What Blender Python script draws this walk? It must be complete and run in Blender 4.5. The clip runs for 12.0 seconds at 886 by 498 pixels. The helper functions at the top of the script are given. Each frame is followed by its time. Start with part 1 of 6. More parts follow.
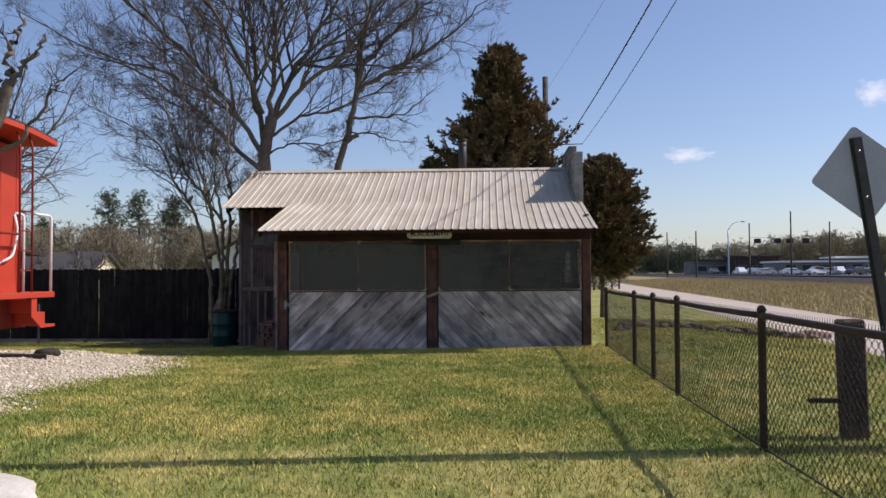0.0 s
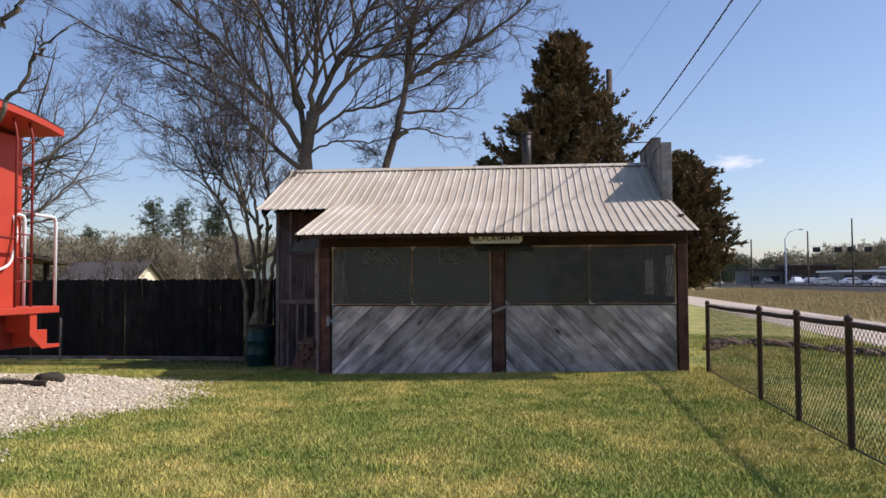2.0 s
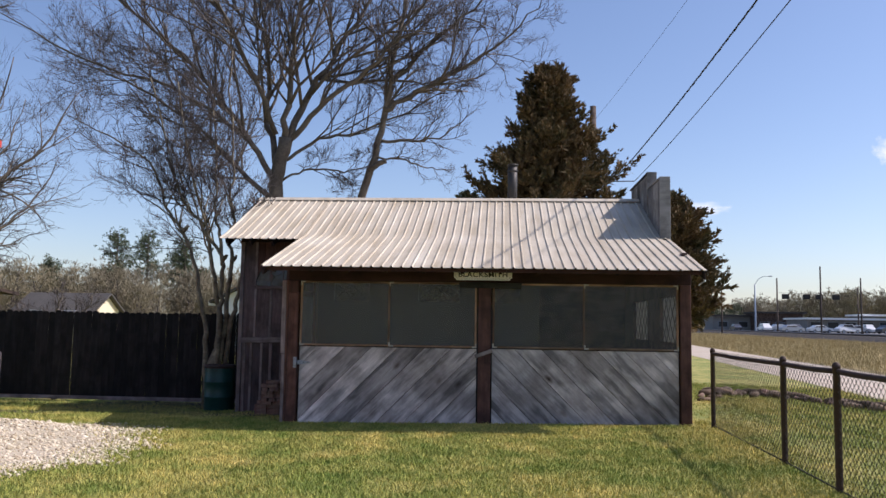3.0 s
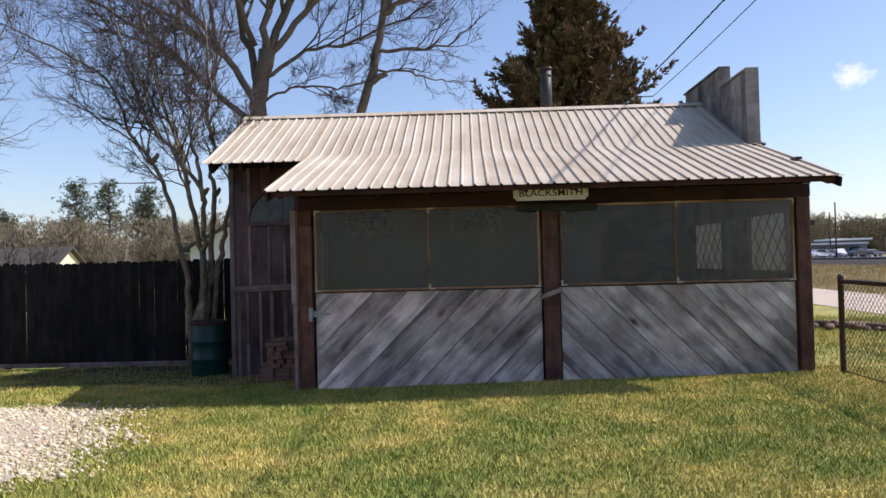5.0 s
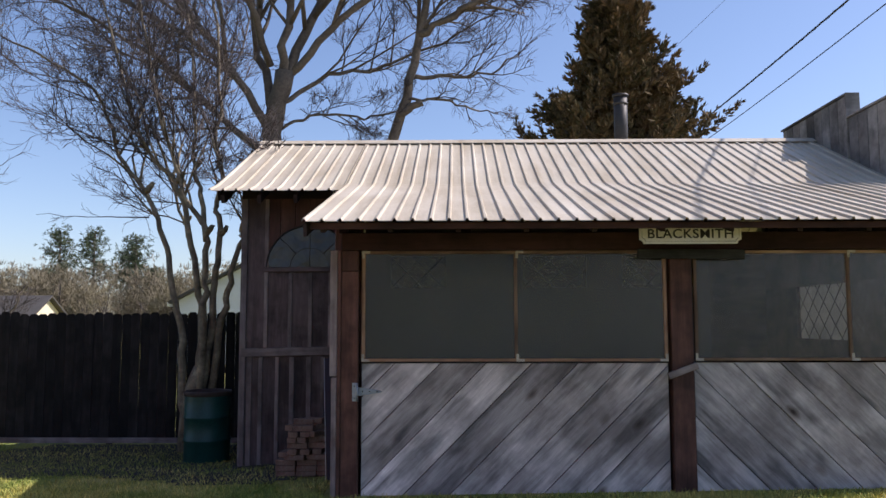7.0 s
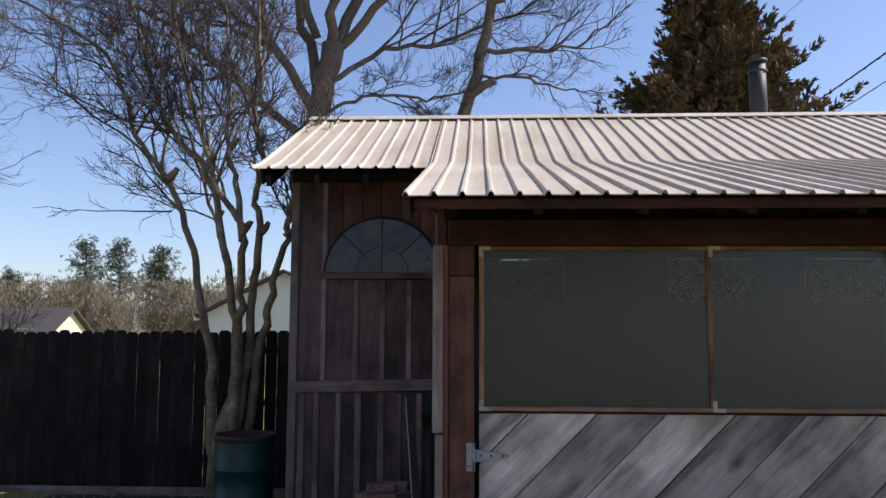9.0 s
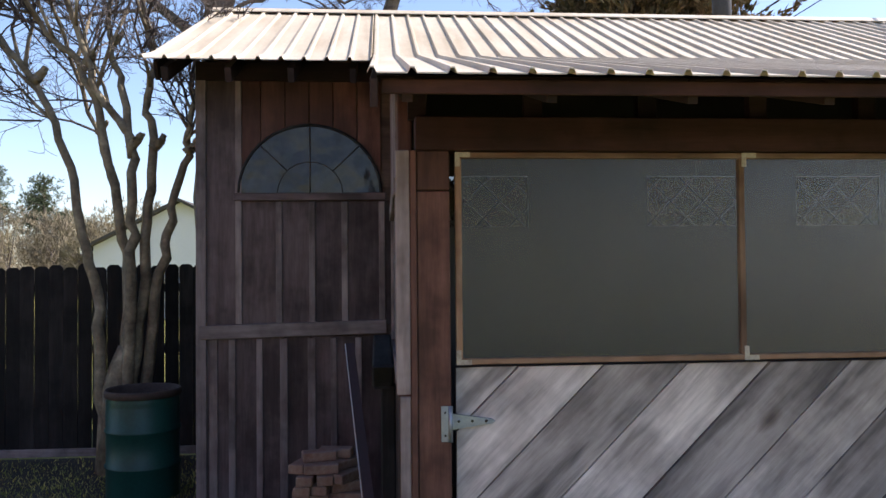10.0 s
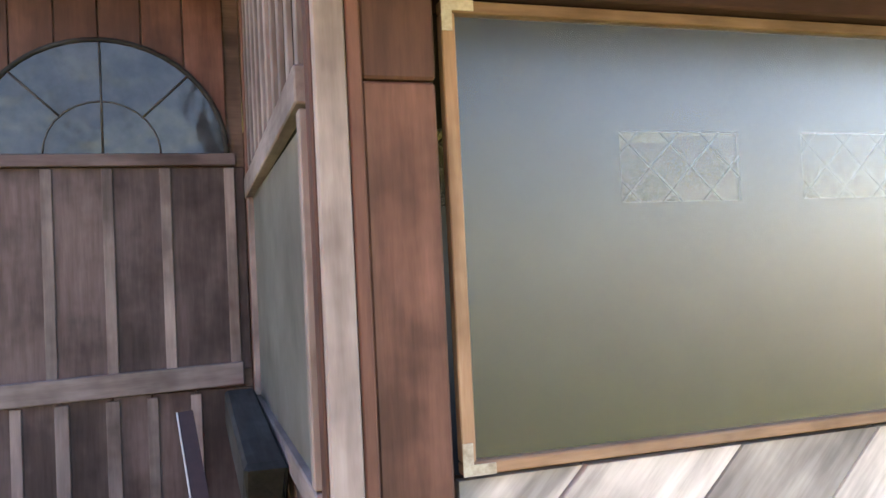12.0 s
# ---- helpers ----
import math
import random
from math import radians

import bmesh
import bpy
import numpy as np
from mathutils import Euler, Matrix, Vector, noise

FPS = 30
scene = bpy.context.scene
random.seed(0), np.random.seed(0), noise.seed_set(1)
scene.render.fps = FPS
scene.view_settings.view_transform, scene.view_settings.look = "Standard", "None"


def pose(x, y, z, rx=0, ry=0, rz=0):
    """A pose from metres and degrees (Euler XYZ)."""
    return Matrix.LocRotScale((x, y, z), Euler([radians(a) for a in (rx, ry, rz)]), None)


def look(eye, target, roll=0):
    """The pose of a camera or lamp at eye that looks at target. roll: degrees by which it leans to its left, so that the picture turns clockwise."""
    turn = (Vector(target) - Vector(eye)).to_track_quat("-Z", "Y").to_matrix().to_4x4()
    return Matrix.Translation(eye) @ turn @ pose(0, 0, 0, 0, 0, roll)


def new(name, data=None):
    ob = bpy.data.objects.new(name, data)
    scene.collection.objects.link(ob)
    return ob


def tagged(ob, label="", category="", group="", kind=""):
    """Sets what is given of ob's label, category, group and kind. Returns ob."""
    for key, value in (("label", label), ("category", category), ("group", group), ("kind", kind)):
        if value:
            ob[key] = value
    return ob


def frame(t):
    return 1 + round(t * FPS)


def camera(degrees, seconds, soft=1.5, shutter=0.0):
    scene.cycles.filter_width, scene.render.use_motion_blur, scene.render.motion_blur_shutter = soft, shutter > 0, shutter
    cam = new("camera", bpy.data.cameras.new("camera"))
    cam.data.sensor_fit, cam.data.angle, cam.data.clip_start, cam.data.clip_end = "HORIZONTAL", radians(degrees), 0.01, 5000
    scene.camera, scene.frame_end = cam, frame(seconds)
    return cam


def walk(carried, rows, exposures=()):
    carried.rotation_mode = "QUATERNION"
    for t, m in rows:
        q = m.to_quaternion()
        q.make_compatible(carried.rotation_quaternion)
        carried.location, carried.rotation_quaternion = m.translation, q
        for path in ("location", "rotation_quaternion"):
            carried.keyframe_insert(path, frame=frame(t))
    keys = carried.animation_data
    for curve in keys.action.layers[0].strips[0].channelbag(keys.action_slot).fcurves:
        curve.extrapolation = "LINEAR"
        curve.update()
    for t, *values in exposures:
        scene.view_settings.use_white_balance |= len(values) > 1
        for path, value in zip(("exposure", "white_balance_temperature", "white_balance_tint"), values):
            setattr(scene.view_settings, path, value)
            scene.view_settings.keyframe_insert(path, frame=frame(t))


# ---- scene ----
cam = camera(57.9, 12.0)
PATH = [
    (0, (1.092, -16.391, 1.419), (0.978, -14.395, 1.48), -0.3),
    (0.5, (1.002, -15.803, 1.4), (0.837, -13.811, 1.462), 2.8),
    (1, (0.908, -15.216, 1.421), (0.775, -13.227, 1.576), 1.2),
    (1.5, (0.75, -14.586, 1.412), (0.578, -12.594, 1.455), 1.0),
    (2, (0.516, -14.043, 1.441), (0.296, -12.057, 1.527), -0.3),
    (2.5, (0.363, -13.393, 1.434), (0.138, -11.41, 1.563), -0.1),
    (3, (0.195, -12.816, 1.45), (0.049, -10.83, 1.634), 0.9),
    (3.5, (-0.06, -12.165, 1.409), (-0.213, -10.176, 1.551), 0.2),
    (3.7, (-0.164, -11.91, 1.402), (-0.381, -9.923, 1.482), 0.8),
    (5.3, (-1.285, -9.663, 1.377), (-1.318, -7.664, 1.414), -1.2),
    (5.5, (-1.409, -9.372, 1.387), (-1.441, -7.373, 1.447), -0.6),
    (6, (-1.734, -8.757, 1.414), (-1.79, -6.762, 1.54), -0.5),
    (6.5, (-1.923, -8.168, 1.407), (-1.915, -6.174, 1.558), -0.9),
    (7, (-2.165, -7.541, 1.421), (-2.196, -5.549, 1.605), -0.1),
    (7.2, (-2.25, -7.335, 1.454), (-2.305, -5.34, 1.584), -0.6),
    (8.8, (-2.927, -5.367, 1.552), (-2.982, -3.382, 1.79), -0.6),
    (9, (-3.039, -5.11, 1.522), (-3.131, -3.124, 1.74), 0.2),
    (9.5, (-3.271, -4.504, 1.52), (-3.2, -2.508, 1.625), -0.6),
    (10, (-3.406, -3.9, 1.538), (-3.252, -1.906, 1.583), -0.5),
    (10.5, (-3.552, -3.342, 1.54), (-3.235, -1.368, 1.536), -2.3),
    (11, (-3.572, -2.754, 1.535), (-3.263, -0.779, 1.602), -1.4),
    (11.5, (-3.65, -2.159, 1.511), (-3.201, -0.211, 1.568), -2.6),
    (12, (-3.586, -1.658, 1.495), (-2.982, 0.248, 1.561), -2.8),
]
walk(cam, [(t, look(eye, target, roll)) for t, eye, target, roll in PATH],
     [(0, 0.15, 6100, 21), (1.5, 0.22, 6100, 21), (3.5, 0.45, 6100, 21), (5.5, 0.55, 6200, 21), (6.5, 0.52, 6100, 21), (8.8, 0.52, 6050, 21), (9.5, 0.65, 6050, 20), (10, 1.15, 6300, 19), (10.5, 1.92, 6600, 18), (11.0, 1.82, 6700, 18), (11.5, 2.88, 6850, 17), (12, 3.1, 6900, 17)])

# ---- light ----
SUN = Vector((0.98, 0.128, 1.0)).normalized()
world = bpy.data.worlds.new("sky")
scene.world = world
world.use_nodes = True
wn, wl = world.node_tree.nodes, world.node_tree.links
wn.clear()
sky = wn.new("ShaderNodeTexSky")
sky.sky_type = "NISHITA"
sky.sun_disc = False
sky.sun_elevation = math.asin(SUN.z)
sky.sun_rotation = math.atan2(SUN.x, SUN.y)
sky.air_density, sky.dust_density, sky.ozone_density = 1.0, 0.8, 1.7
wbg, wout = wn.new("ShaderNodeBackground"), wn.new("ShaderNodeOutputWorld")
wbg.inputs["Strength"].default_value = 0.11
wl.new(sky.outputs[0], wbg.inputs[0])
wl.new(wbg.outputs[0], wout.inputs[0])
sun = new("sun", bpy.data.lights.new("sun", "SUN"))
sun.data.energy, sun.data.angle, sun.data.color = 4.3, radians(0.55), (1.0, 0.93, 0.82)
sun.matrix_world = look((0, 0, 0), -SUN)


# ---- materials ----
class Nodes:
    """Short hand for building a material's nodes."""

    def __init__(self, name):
        self.m = bpy.data.materials.new(name)
        self.m.use_nodes = True
        self.t = self.m.node_tree
        self.b = self.t.nodes["Principled BSDF"]
        self.out = self.t.nodes["Material Output"]

    def n(self, kind, **kw):
        node = self.t.nodes.new(kind)
        for k, v in kw.items():
            node.inputs[k.replace("_", " ")].default_value = v
        return node

    def link(self, a, b):
        self.t.links.new(a, b)

    def coords(self, scale=(1, 1, 1), jitter=False, source="Object"):
        tc = self.n("ShaderNodeTexCoord")
        mp = self.n("ShaderNodeMapping")
        mp.inputs["Scale"].default_value = scale
        if jitter:
            oi = self.n("ShaderNodeObjectInfo")
            mul = self.n("ShaderNodeVectorMath")
            mul.operation = "MULTIPLY_ADD"
            mul.inputs[1].default_value = (37.0, 61.0, 83.0)
            self.link(oi.outputs["Random"], mul.inputs[0])
            self.link(tc.outputs[source], mul.inputs[2])
            self.link(mul.outputs[0], mp.inputs[0])
        else:
            self.link(tc.outputs[source], mp.inputs[0])
        return mp.outputs[0]

    def noise(self, vec, scale, detail=4.0, rough=0.6):
        t = self.n("ShaderNodeTexNoise", Scale=scale, Detail=detail, Roughness=rough)
        self.link(vec, t.inputs["Vector"])
        return t.outputs["Fac"]

    def ramp(self, fac, stops):
        r = self.n("ShaderNodeValToRGB")
        e = r.color_ramp.elements
        while len(e) < len(stops):
            e.new(0.5)
        for el, (p, c) in zip(e, stops):
            el.position, el.color = p, (*c, 1)
        self.link(fac, r.inputs[0])
        return r.outputs[0]

    def mix(self, fac, a, b, mode="MIX"):
        x = self.n("ShaderNodeMix")
        x.data_type, x.blend_type = "RGBA", mode
        for value, socket in ((fac, x.inputs[0]), (a, x.inputs[6]), (b, x.inputs[7])):
            if isinstance(value, (int, float)):
                socket.default_value = value
            elif isinstance(value, tuple):
                socket.default_value = (*value, 1)
            else:
                self.link(value, socket)
        return x.outputs[2]

    def color(self, c):
        if isinstance(c, tuple):
            self.b.inputs["Base Color"].default_value = (*c, 1)
        else:
            self.link(c, self.b.inputs["Base Color"])

    def bump(self, height, strength=0.4, distance=0.01):
        bp = self.n("ShaderNodeBump", Strength=strength, Distance=distance)
        self.link(height, bp.inputs["Height"])
        self.link(bp.outputs[0], self.b.inputs["Normal"])

    def finish(self, rough=0.7, metal=0.0, spec=0.5):
        self.b.inputs["Roughness"].default_value = rough
        self.b.inputs["Metallic"].default_value = metal
        self.b.inputs["Specular IOR Level"].default_value = spec
        return self.m


def wood(name, dark, mid, light, rough=0.8, spread=0.55, streak=1.0, knots=False, tint=1.0):
    """Sawn timber, its grain along the piece's local x."""
    k = Nodes(name)
    v = k.coords((1, 1, 1), jitter=True)
    stretch = k.n("ShaderNodeMapping")
    stretch.inputs["Scale"].default_value = (1.6, 13, 13)
    k.link(v, stretch.inputs[0])
    fine = k.n("ShaderNodeMapping")
    fine.inputs["Scale"].default_value = (5.0, 75, 75)
    k.link(v, fine.inputs[0])
    g1 = k.noise(stretch.outputs[0], 1.0, 6.0, 0.65)
    g2 = k.noise(fine.outputs[0], 1.0, 3.0, 0.6)
    blot = k.noise(v, 2.3, 4.0, 0.6)
    c = k.ramp(g1, [(0.5 - spread * 0.45, dark), (0.5, mid), (0.5 + spread * 0.4, light)])
    c = k.mix(0.2, c, k.ramp(g2, [(0.3, dark), (0.7, light)]))
    stain = k.ramp(blot, [(0.38, tuple(x * 0.5 for x in mid)), (0.58, (1, 1, 1))])
    c = k.mix(0.55 * streak, c, stain, "MULTIPLY")
    oi = k.n("ShaderNodeObjectInfo")
    shade = k.ramp(oi.outputs["Random"], [(0.0, (0.52, 0.49, 0.47)), (0.4, (0.80, 0.79, 0.80)), (0.7, (1.12, 1.06, 1.02)), (1.0, (1.3, 1.28, 1.26))])
    c = k.mix(tint, c, shade, "MULTIPLY")
    if knots:
        spread_k = k.n("ShaderNodeMapping")
        spread_k.inputs["Scale"].default_value = (1.3, 0.0, 2.6)
        k.link(v, spread_k.inputs[0])
        blur = k.n("ShaderNodeMapping")
        blur.inputs["Scale"].default_value = (1.1, 6.0, 6.0)
        k.link(v, blur.inputs[0])
        vor = k.n("ShaderNodeTexVoronoi", Scale=1.0)
        k.link(spread_k.outputs[0], vor.inputs["Vector"])
        c = k.mix(1.0, c, k.ramp(vor.outputs["Distance"], [(0.03, (0.16, 0.13, 0.12)), (0.075, (0.62, 0.58, 0.55)), (0.13, (1, 1, 1))]), "MULTIPLY")
        smear = k.ramp(k.noise(blur.outputs[0], 1.0, 3.0, 0.55), [(0.38, (0.27, 0.265, 0.265)), (0.47, (0.85, 0.84, 0.83)), (0.60, (1.15, 1.13, 1.11))])
        c = k.mix(0.7, c, smear, "MULTIPLY")
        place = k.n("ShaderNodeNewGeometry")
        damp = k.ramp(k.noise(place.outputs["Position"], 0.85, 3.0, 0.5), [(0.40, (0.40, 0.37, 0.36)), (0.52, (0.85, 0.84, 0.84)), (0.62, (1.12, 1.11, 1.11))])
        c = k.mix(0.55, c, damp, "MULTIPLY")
    k.color(c)
    k.bump(k.mix(0.5, g1, g2), 0.5, 0.004)
    return k.finish(rough, 0, 0.3)


def speckled(name, a, b, scale=3.0, fine=40.0, rough=0.8, metal=0.0, bump=0.3, dist=0.004, spec=0.4, c=None):
    """A plain surface with large stains and fine grain."""
    k = Nodes(name)
    v = k.coords()
    big, small = k.noise(v, scale, 5.0, 0.6), k.noise(v, fine, 3.0, 0.6)
    col = k.ramp(big, [(0.3, a), (0.7, b)] if c is None else [(0.3, a), (0.55, b), (0.75, c)])
    col = k.mix(0.4, col, k.ramp(small, [(0.3, a), (0.7, b)]))
    k.color(col)
    k.bump(small, bump, dist)
    return k.finish(rough, metal, spec)


M = {}
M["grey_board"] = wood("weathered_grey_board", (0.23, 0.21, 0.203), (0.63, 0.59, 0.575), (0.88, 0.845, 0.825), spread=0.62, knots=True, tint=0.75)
M["red_wood"] = wood("red_brown_stained_timber", (0.055, 0.027, 0.021), (0.12, 0.058, 0.044), (0.185, 0.094, 0.072), 0.7)
M["brown_board"] = wood("brown_barn_board", (0.055, 0.036, 0.03), (0.11, 0.075, 0.062), (0.17, 0.125, 0.105), 0.8)
M["batten"] = wood("faded_batten", (0.125, 0.102, 0.097), (0.215, 0.18, 0.173), (0.32, 0.282, 0.274), 0.8, tint=0.5)
M["grey_brown"] = wood("faded_brown_board", (0.048, 0.036, 0.036), (0.098, 0.076, 0.076), (0.16, 0.127, 0.126), 0.8, tint=0.7)
M["header"] = wood("dark_red_beam", (0.030, 0.013, 0.0115), (0.064, 0.027, 0.024), (0.10, 0.046, 0.040), 0.75)
M["pale_trim"] = wood("pale_weathered_trim", (0.15, 0.118, 0.11), (0.275, 0.228, 0.218), (0.40, 0.345, 0.332), 0.8, tint=0.5)
M["sash"] = wood("peeling_sash", (0.143, 0.084, 0.0525), (0.27, 0.164, 0.101), (0.39, 0.28, 0.195), 0.7)
M["char"] = wood("blackened_timber", (0.012, 0.0125, 0.0128), (0.032, 0.034, 0.034), (0.07, 0.073, 0.072), 0.85)
M["fence_wood"] = wood("dark_fence_board", (0.009, 0.008, 0.0076), (0.019, 0.0168, 0.016), (0.038, 0.034, 0.032), 0.85)
# very dark: the gloom under the eave is partly put into this colour
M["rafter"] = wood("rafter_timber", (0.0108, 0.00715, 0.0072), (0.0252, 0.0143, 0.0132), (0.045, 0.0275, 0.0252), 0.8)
M["post_wood"] = wood("old_post", (0.03, 0.022, 0.018), (0.07, 0.05, 0.04), (0.12, 0.09, 0.075), 0.9)
M["pole_wood"] = wood("utility_pole_wood", (0.06, 0.045, 0.035), (0.11, 0.085, 0.07), (0.17, 0.14, 0.12), 0.9)
M["log"] = wood("cut_log", (0.08, 0.055, 0.035), (0.18, 0.13, 0.09), (0.30, 0.22, 0.16), 0.9)
M["parapet"] = wood("grey_painted_board", (0.13, 0.13, 0.13), (0.20, 0.20, 0.197), (0.26, 0.257, 0.25), 0.75)


def roof_metal():
    k = Nodes("weathered_ribbed_sheet")
    v = k.coords()
    s = k.n("ShaderNodeMapping")
    s.inputs["Scale"].default_value = (5.0, 0.6, 0.6)
    k.link(v, s.inputs[0])
    streaks, blot, fine = k.noise(s.outputs[0], 1.0, 5, 0.65), k.noise(v, 0.7, 4, 0.6), k.noise(v, 35, 3, 0.6)
    c = k.ramp(streaks, [(0.3, (0.47, 0.405, 0.305)), (0.5, (0.59, 0.53, 0.43)), (0.72, (0.665, 0.61, 0.51))])
    c = k.mix(0.5, c, k.ramp(blot, [(0.35, (0.72, 0.66, 0.56)), (0.65, (1, 1, 1))]), "MULTIPLY")
    c = k.mix(0.25, c, k.ramp(fine, [(0.3, (0.6, 0.55, 0.48)), (0.7, (1, 1, 1))]), "MULTIPLY")
    k.color(c)
    k.bump(fine, 0.12, 0.002)
    return k.finish(0.55, 0.1, 0.4)


M["roof"] = roof_metal()
M["galv"] = speckled("galvanised_steel", (0.22, 0.25, 0.30), (0.36, 0.40, 0.46), 20, 120, 0.45, 0.7)
M["flue"] = speckled("sooty_flue_pipe", (0.035, 0.033, 0.032), (0.08, 0.075, 0.07), 6, 60, 0.55, 0.5)
M["black_metal"] = speckled("black_coated_steel", (0.012, 0.011, 0.011), (0.03, 0.028, 0.027), 5, 60, 0.5, 0.2)
M["rust_metal"] = speckled("rusty_dark_steel", (0.03, 0.022, 0.02), (0.085, 0.05, 0.04), 8, 60, 0.7, 0.3)
M["red_paint"] = speckled("red_railway_paint", (0.40, 0.042, 0.020), (0.52, 0.062, 0.030), 2.5, 45, 0.5, 0.0, 0.15)
M["maroon"] = speckled("maroon_strip_paint", (0.020, 0.011, 0.011), (0.045, 0.021, 0.021), 3, 40, 0.5)
M["dark_red"] = speckled("dull_and_shaded_red_steel", (0.16, 0.02, 0.014), (0.26, 0.032, 0.02), 3, 40, 0.6)
M["white_paint"] = speckled("white_paint", (0.70, 0.70, 0.68), (0.82, 0.82, 0.80), 4, 60, 0.5)
M["sign_white"] = speckled("sign_white", (0.62, 0.60, 0.55), (0.78, 0.76, 0.71), 5, 60, 0.6)
M["chip_white"] = speckled("chipped_cream_paint", (0.22, 0.18, 0.13), (0.58, 0.54, 0.46), 14, 70, 0.7)
M["lettering"] = speckled("dark_lettering", (0.02, 0.02, 0.02), (0.04, 0.04, 0.04), 9, 80, 0.6)
M["sign_back"] = speckled("bare_sign_back", (0.30, 0.31, 0.32), (0.40, 0.41, 0.42), 3, 50, 0.5, 0.5)
M["drum"] = speckled("green_drum_paint", (0.0045, 0.036, 0.031), (0.009, 0.068, 0.056), 5, 40, 0.45, 0.0, 0.2)
M["drum_rim"] = speckled("rusted_drum_rim", (0.03, 0.022, 0.018), (0.075, 0.05, 0.04), 9, 50, 0.8)
M["brick"] = speckled("old_pale_brick", (0.15, 0.0747, 0.0527), (0.238, 0.162, 0.127), 9, 70, 0.9, 0, 0.6, 0.006, 0.3, (0.298, 0.238, 0.193))
M["concrete"] = speckled("concrete", (0.34, 0.33, 0.31), (0.46, 0.45, 0.43), 2, 50, 0.9)
M["rock"] = speckled("pale_limestone", (0.42, 0.38, 0.31), (0.62, 0.58, 0.50), 3, 30, 0.9, 0, 0.6, 0.01)
M["ballast"] = speckled("railway_ballast", (0.018, 0.015, 0.014), (0.05, 0.042, 0.037), 2, 9, 0.95, 0, 0.8, 0.05)
M["rail"] = speckled("rail_steel", (0.05, 0.04, 0.035), (0.10, 0.08, 0.07), 5, 30, 0.5, 0.6)
M["asphalt"] = speckled("grey_asphalt", (0.10, 0.10, 0.10), (0.17, 0.165, 0.16), 0.3, 14, 0.9, 0, 0.3)
M["road"] = speckled("pale_gravel_road", (0.36, 0.30, 0.235), (0.50, 0.425, 0.34), 0.5, 12, 0.95, 0, 0.6, 0.02)
M["dry"] = speckled("dry_winter_grass", (0.15, 0.135, 0.05), (0.36, 0.275, 0.13), 0.45, 3.5, 0.95, 0, 1.0, 0.08, 0.2, (0.25, 0.19, 0.085))
M["straw"] = speckled("straw_blades", (0.27, 0.215, 0.10), (0.46, 0.37, 0.19), 0.5, 3.0, 0.95, 0, 0.0, 0.01, 0.2, (0.36, 0.31, 0.13))
# pale bark; its dark and cream blotches also paint in dappled sunlight
M["bark_pale"] = speckled("sun_dappled_pale_bark", (0.07, 0.058, 0.042), (0.26, 0.215, 0.145), 5, 22, 0.9, 0, 0.9, 0.012, 0.3, (0.58, 0.49, 0.32))
M["bark_grey"] = speckled("grey_bark", (0.06, 0.05, 0.042), (0.20, 0.165, 0.125), 2.5, 22, 0.9, 0, 0.7, 0.01)
M["twig"] = speckled("twig_bark", (0.055, 0.045, 0.043), (0.125, 0.103, 0.092), 2, 20, 0.9, 0, 0.2)
M["far_wood"] = speckled("far_bare_wood", (0.165, 0.142, 0.098), (0.27, 0.23, 0.155), 0.08, 0.5, 1.0, 0, 0.0, 0.01, 0.1, (0.20, 0.195, 0.115))
M["shingle"] = speckled("grey_shingle_roof", (0.045, 0.041, 0.038), (0.085, 0.078, 0.072), 1, 14, 0.95)
M["cream"] = speckled("cream_siding", (0.66, 0.58, 0.40), (0.76, 0.68, 0.50), 1, 20, 0.8)
M["pale_wall"] = speckled("pale_siding", (0.58, 0.60, 0.62), (0.68, 0.70, 0.72), 0.6, 20, 0.8)
M["grey_wall"] = speckled("grey_block_wall", (0.15, 0.145, 0.14), (0.25, 0.245, 0.24), 0.5, 10, 0.9)
# near black: the darkness of unlit interiors put into the colour
M["dark_void"] = speckled("unlit_interior_black", (0.012, 0.012, 0.013), (0.025, 0.025, 0.027), 2, 20, 0.4)
M["tyre"] = speckled("tyre_rubber", (0.015, 0.015, 0.015), (0.03, 0.03, 0.03), 9, 60, 0.9)
M["soil_and_shade"] = speckled("dark_soil_and_shade", (0.022, 0.019, 0.014), (0.06, 0.05, 0.037), 2, 25, 0.95, 0, 0.7, 0.02)
M["wire"] = speckled("black_cable", (0.012, 0.012, 0.012), (0.025, 0.025, 0.025), 2, 20, 0.6)


def old_glass():
    """Dark wavy glass with a faint silvery dust."""
    k = Nodes("dark_wavy_glass")
    v = k.coords()
    k.color(k.ramp(k.noise(v, 5.0, 5, 0.65), [(0.35, (0.010, 0.011, 0.014)), (0.7, (0.050, 0.054, 0.060))]))
    k.bump(k.noise(v, 5.5, 2.0, 0.5), 0.22, 0.05)
    return k.finish(0.13, 0.0, 0.4)


M["film"] = old_glass()
M["lattice"] = speckled("lattice_wire", (0.015, 0.015, 0.015), (0.03, 0.03, 0.03), 9, 60, 0.6, 0.3)


def car_paint(name, c):
    k = Nodes(name)
    k.color(k.ramp(k.noise(k.coords(), 2.0), [(0.3, tuple(x * 0.85 for x in c)), (0.7, c)]))
    k.b.inputs["Coat Weight"].default_value = 0.6
    return k.finish(0.35, 0.1)


M["car_white"] = car_paint("white_car_paint", (0.75, 0.75, 0.76))
M["car_silver"] = car_paint("silver_car_paint", (0.42, 0.43, 0.45))
M["car_dark"] = car_paint("dark_car_paint", (0.04, 0.045, 0.06))
M["car_red"] = car_paint("dark_red_car_paint", (0.22, 0.03, 0.03))


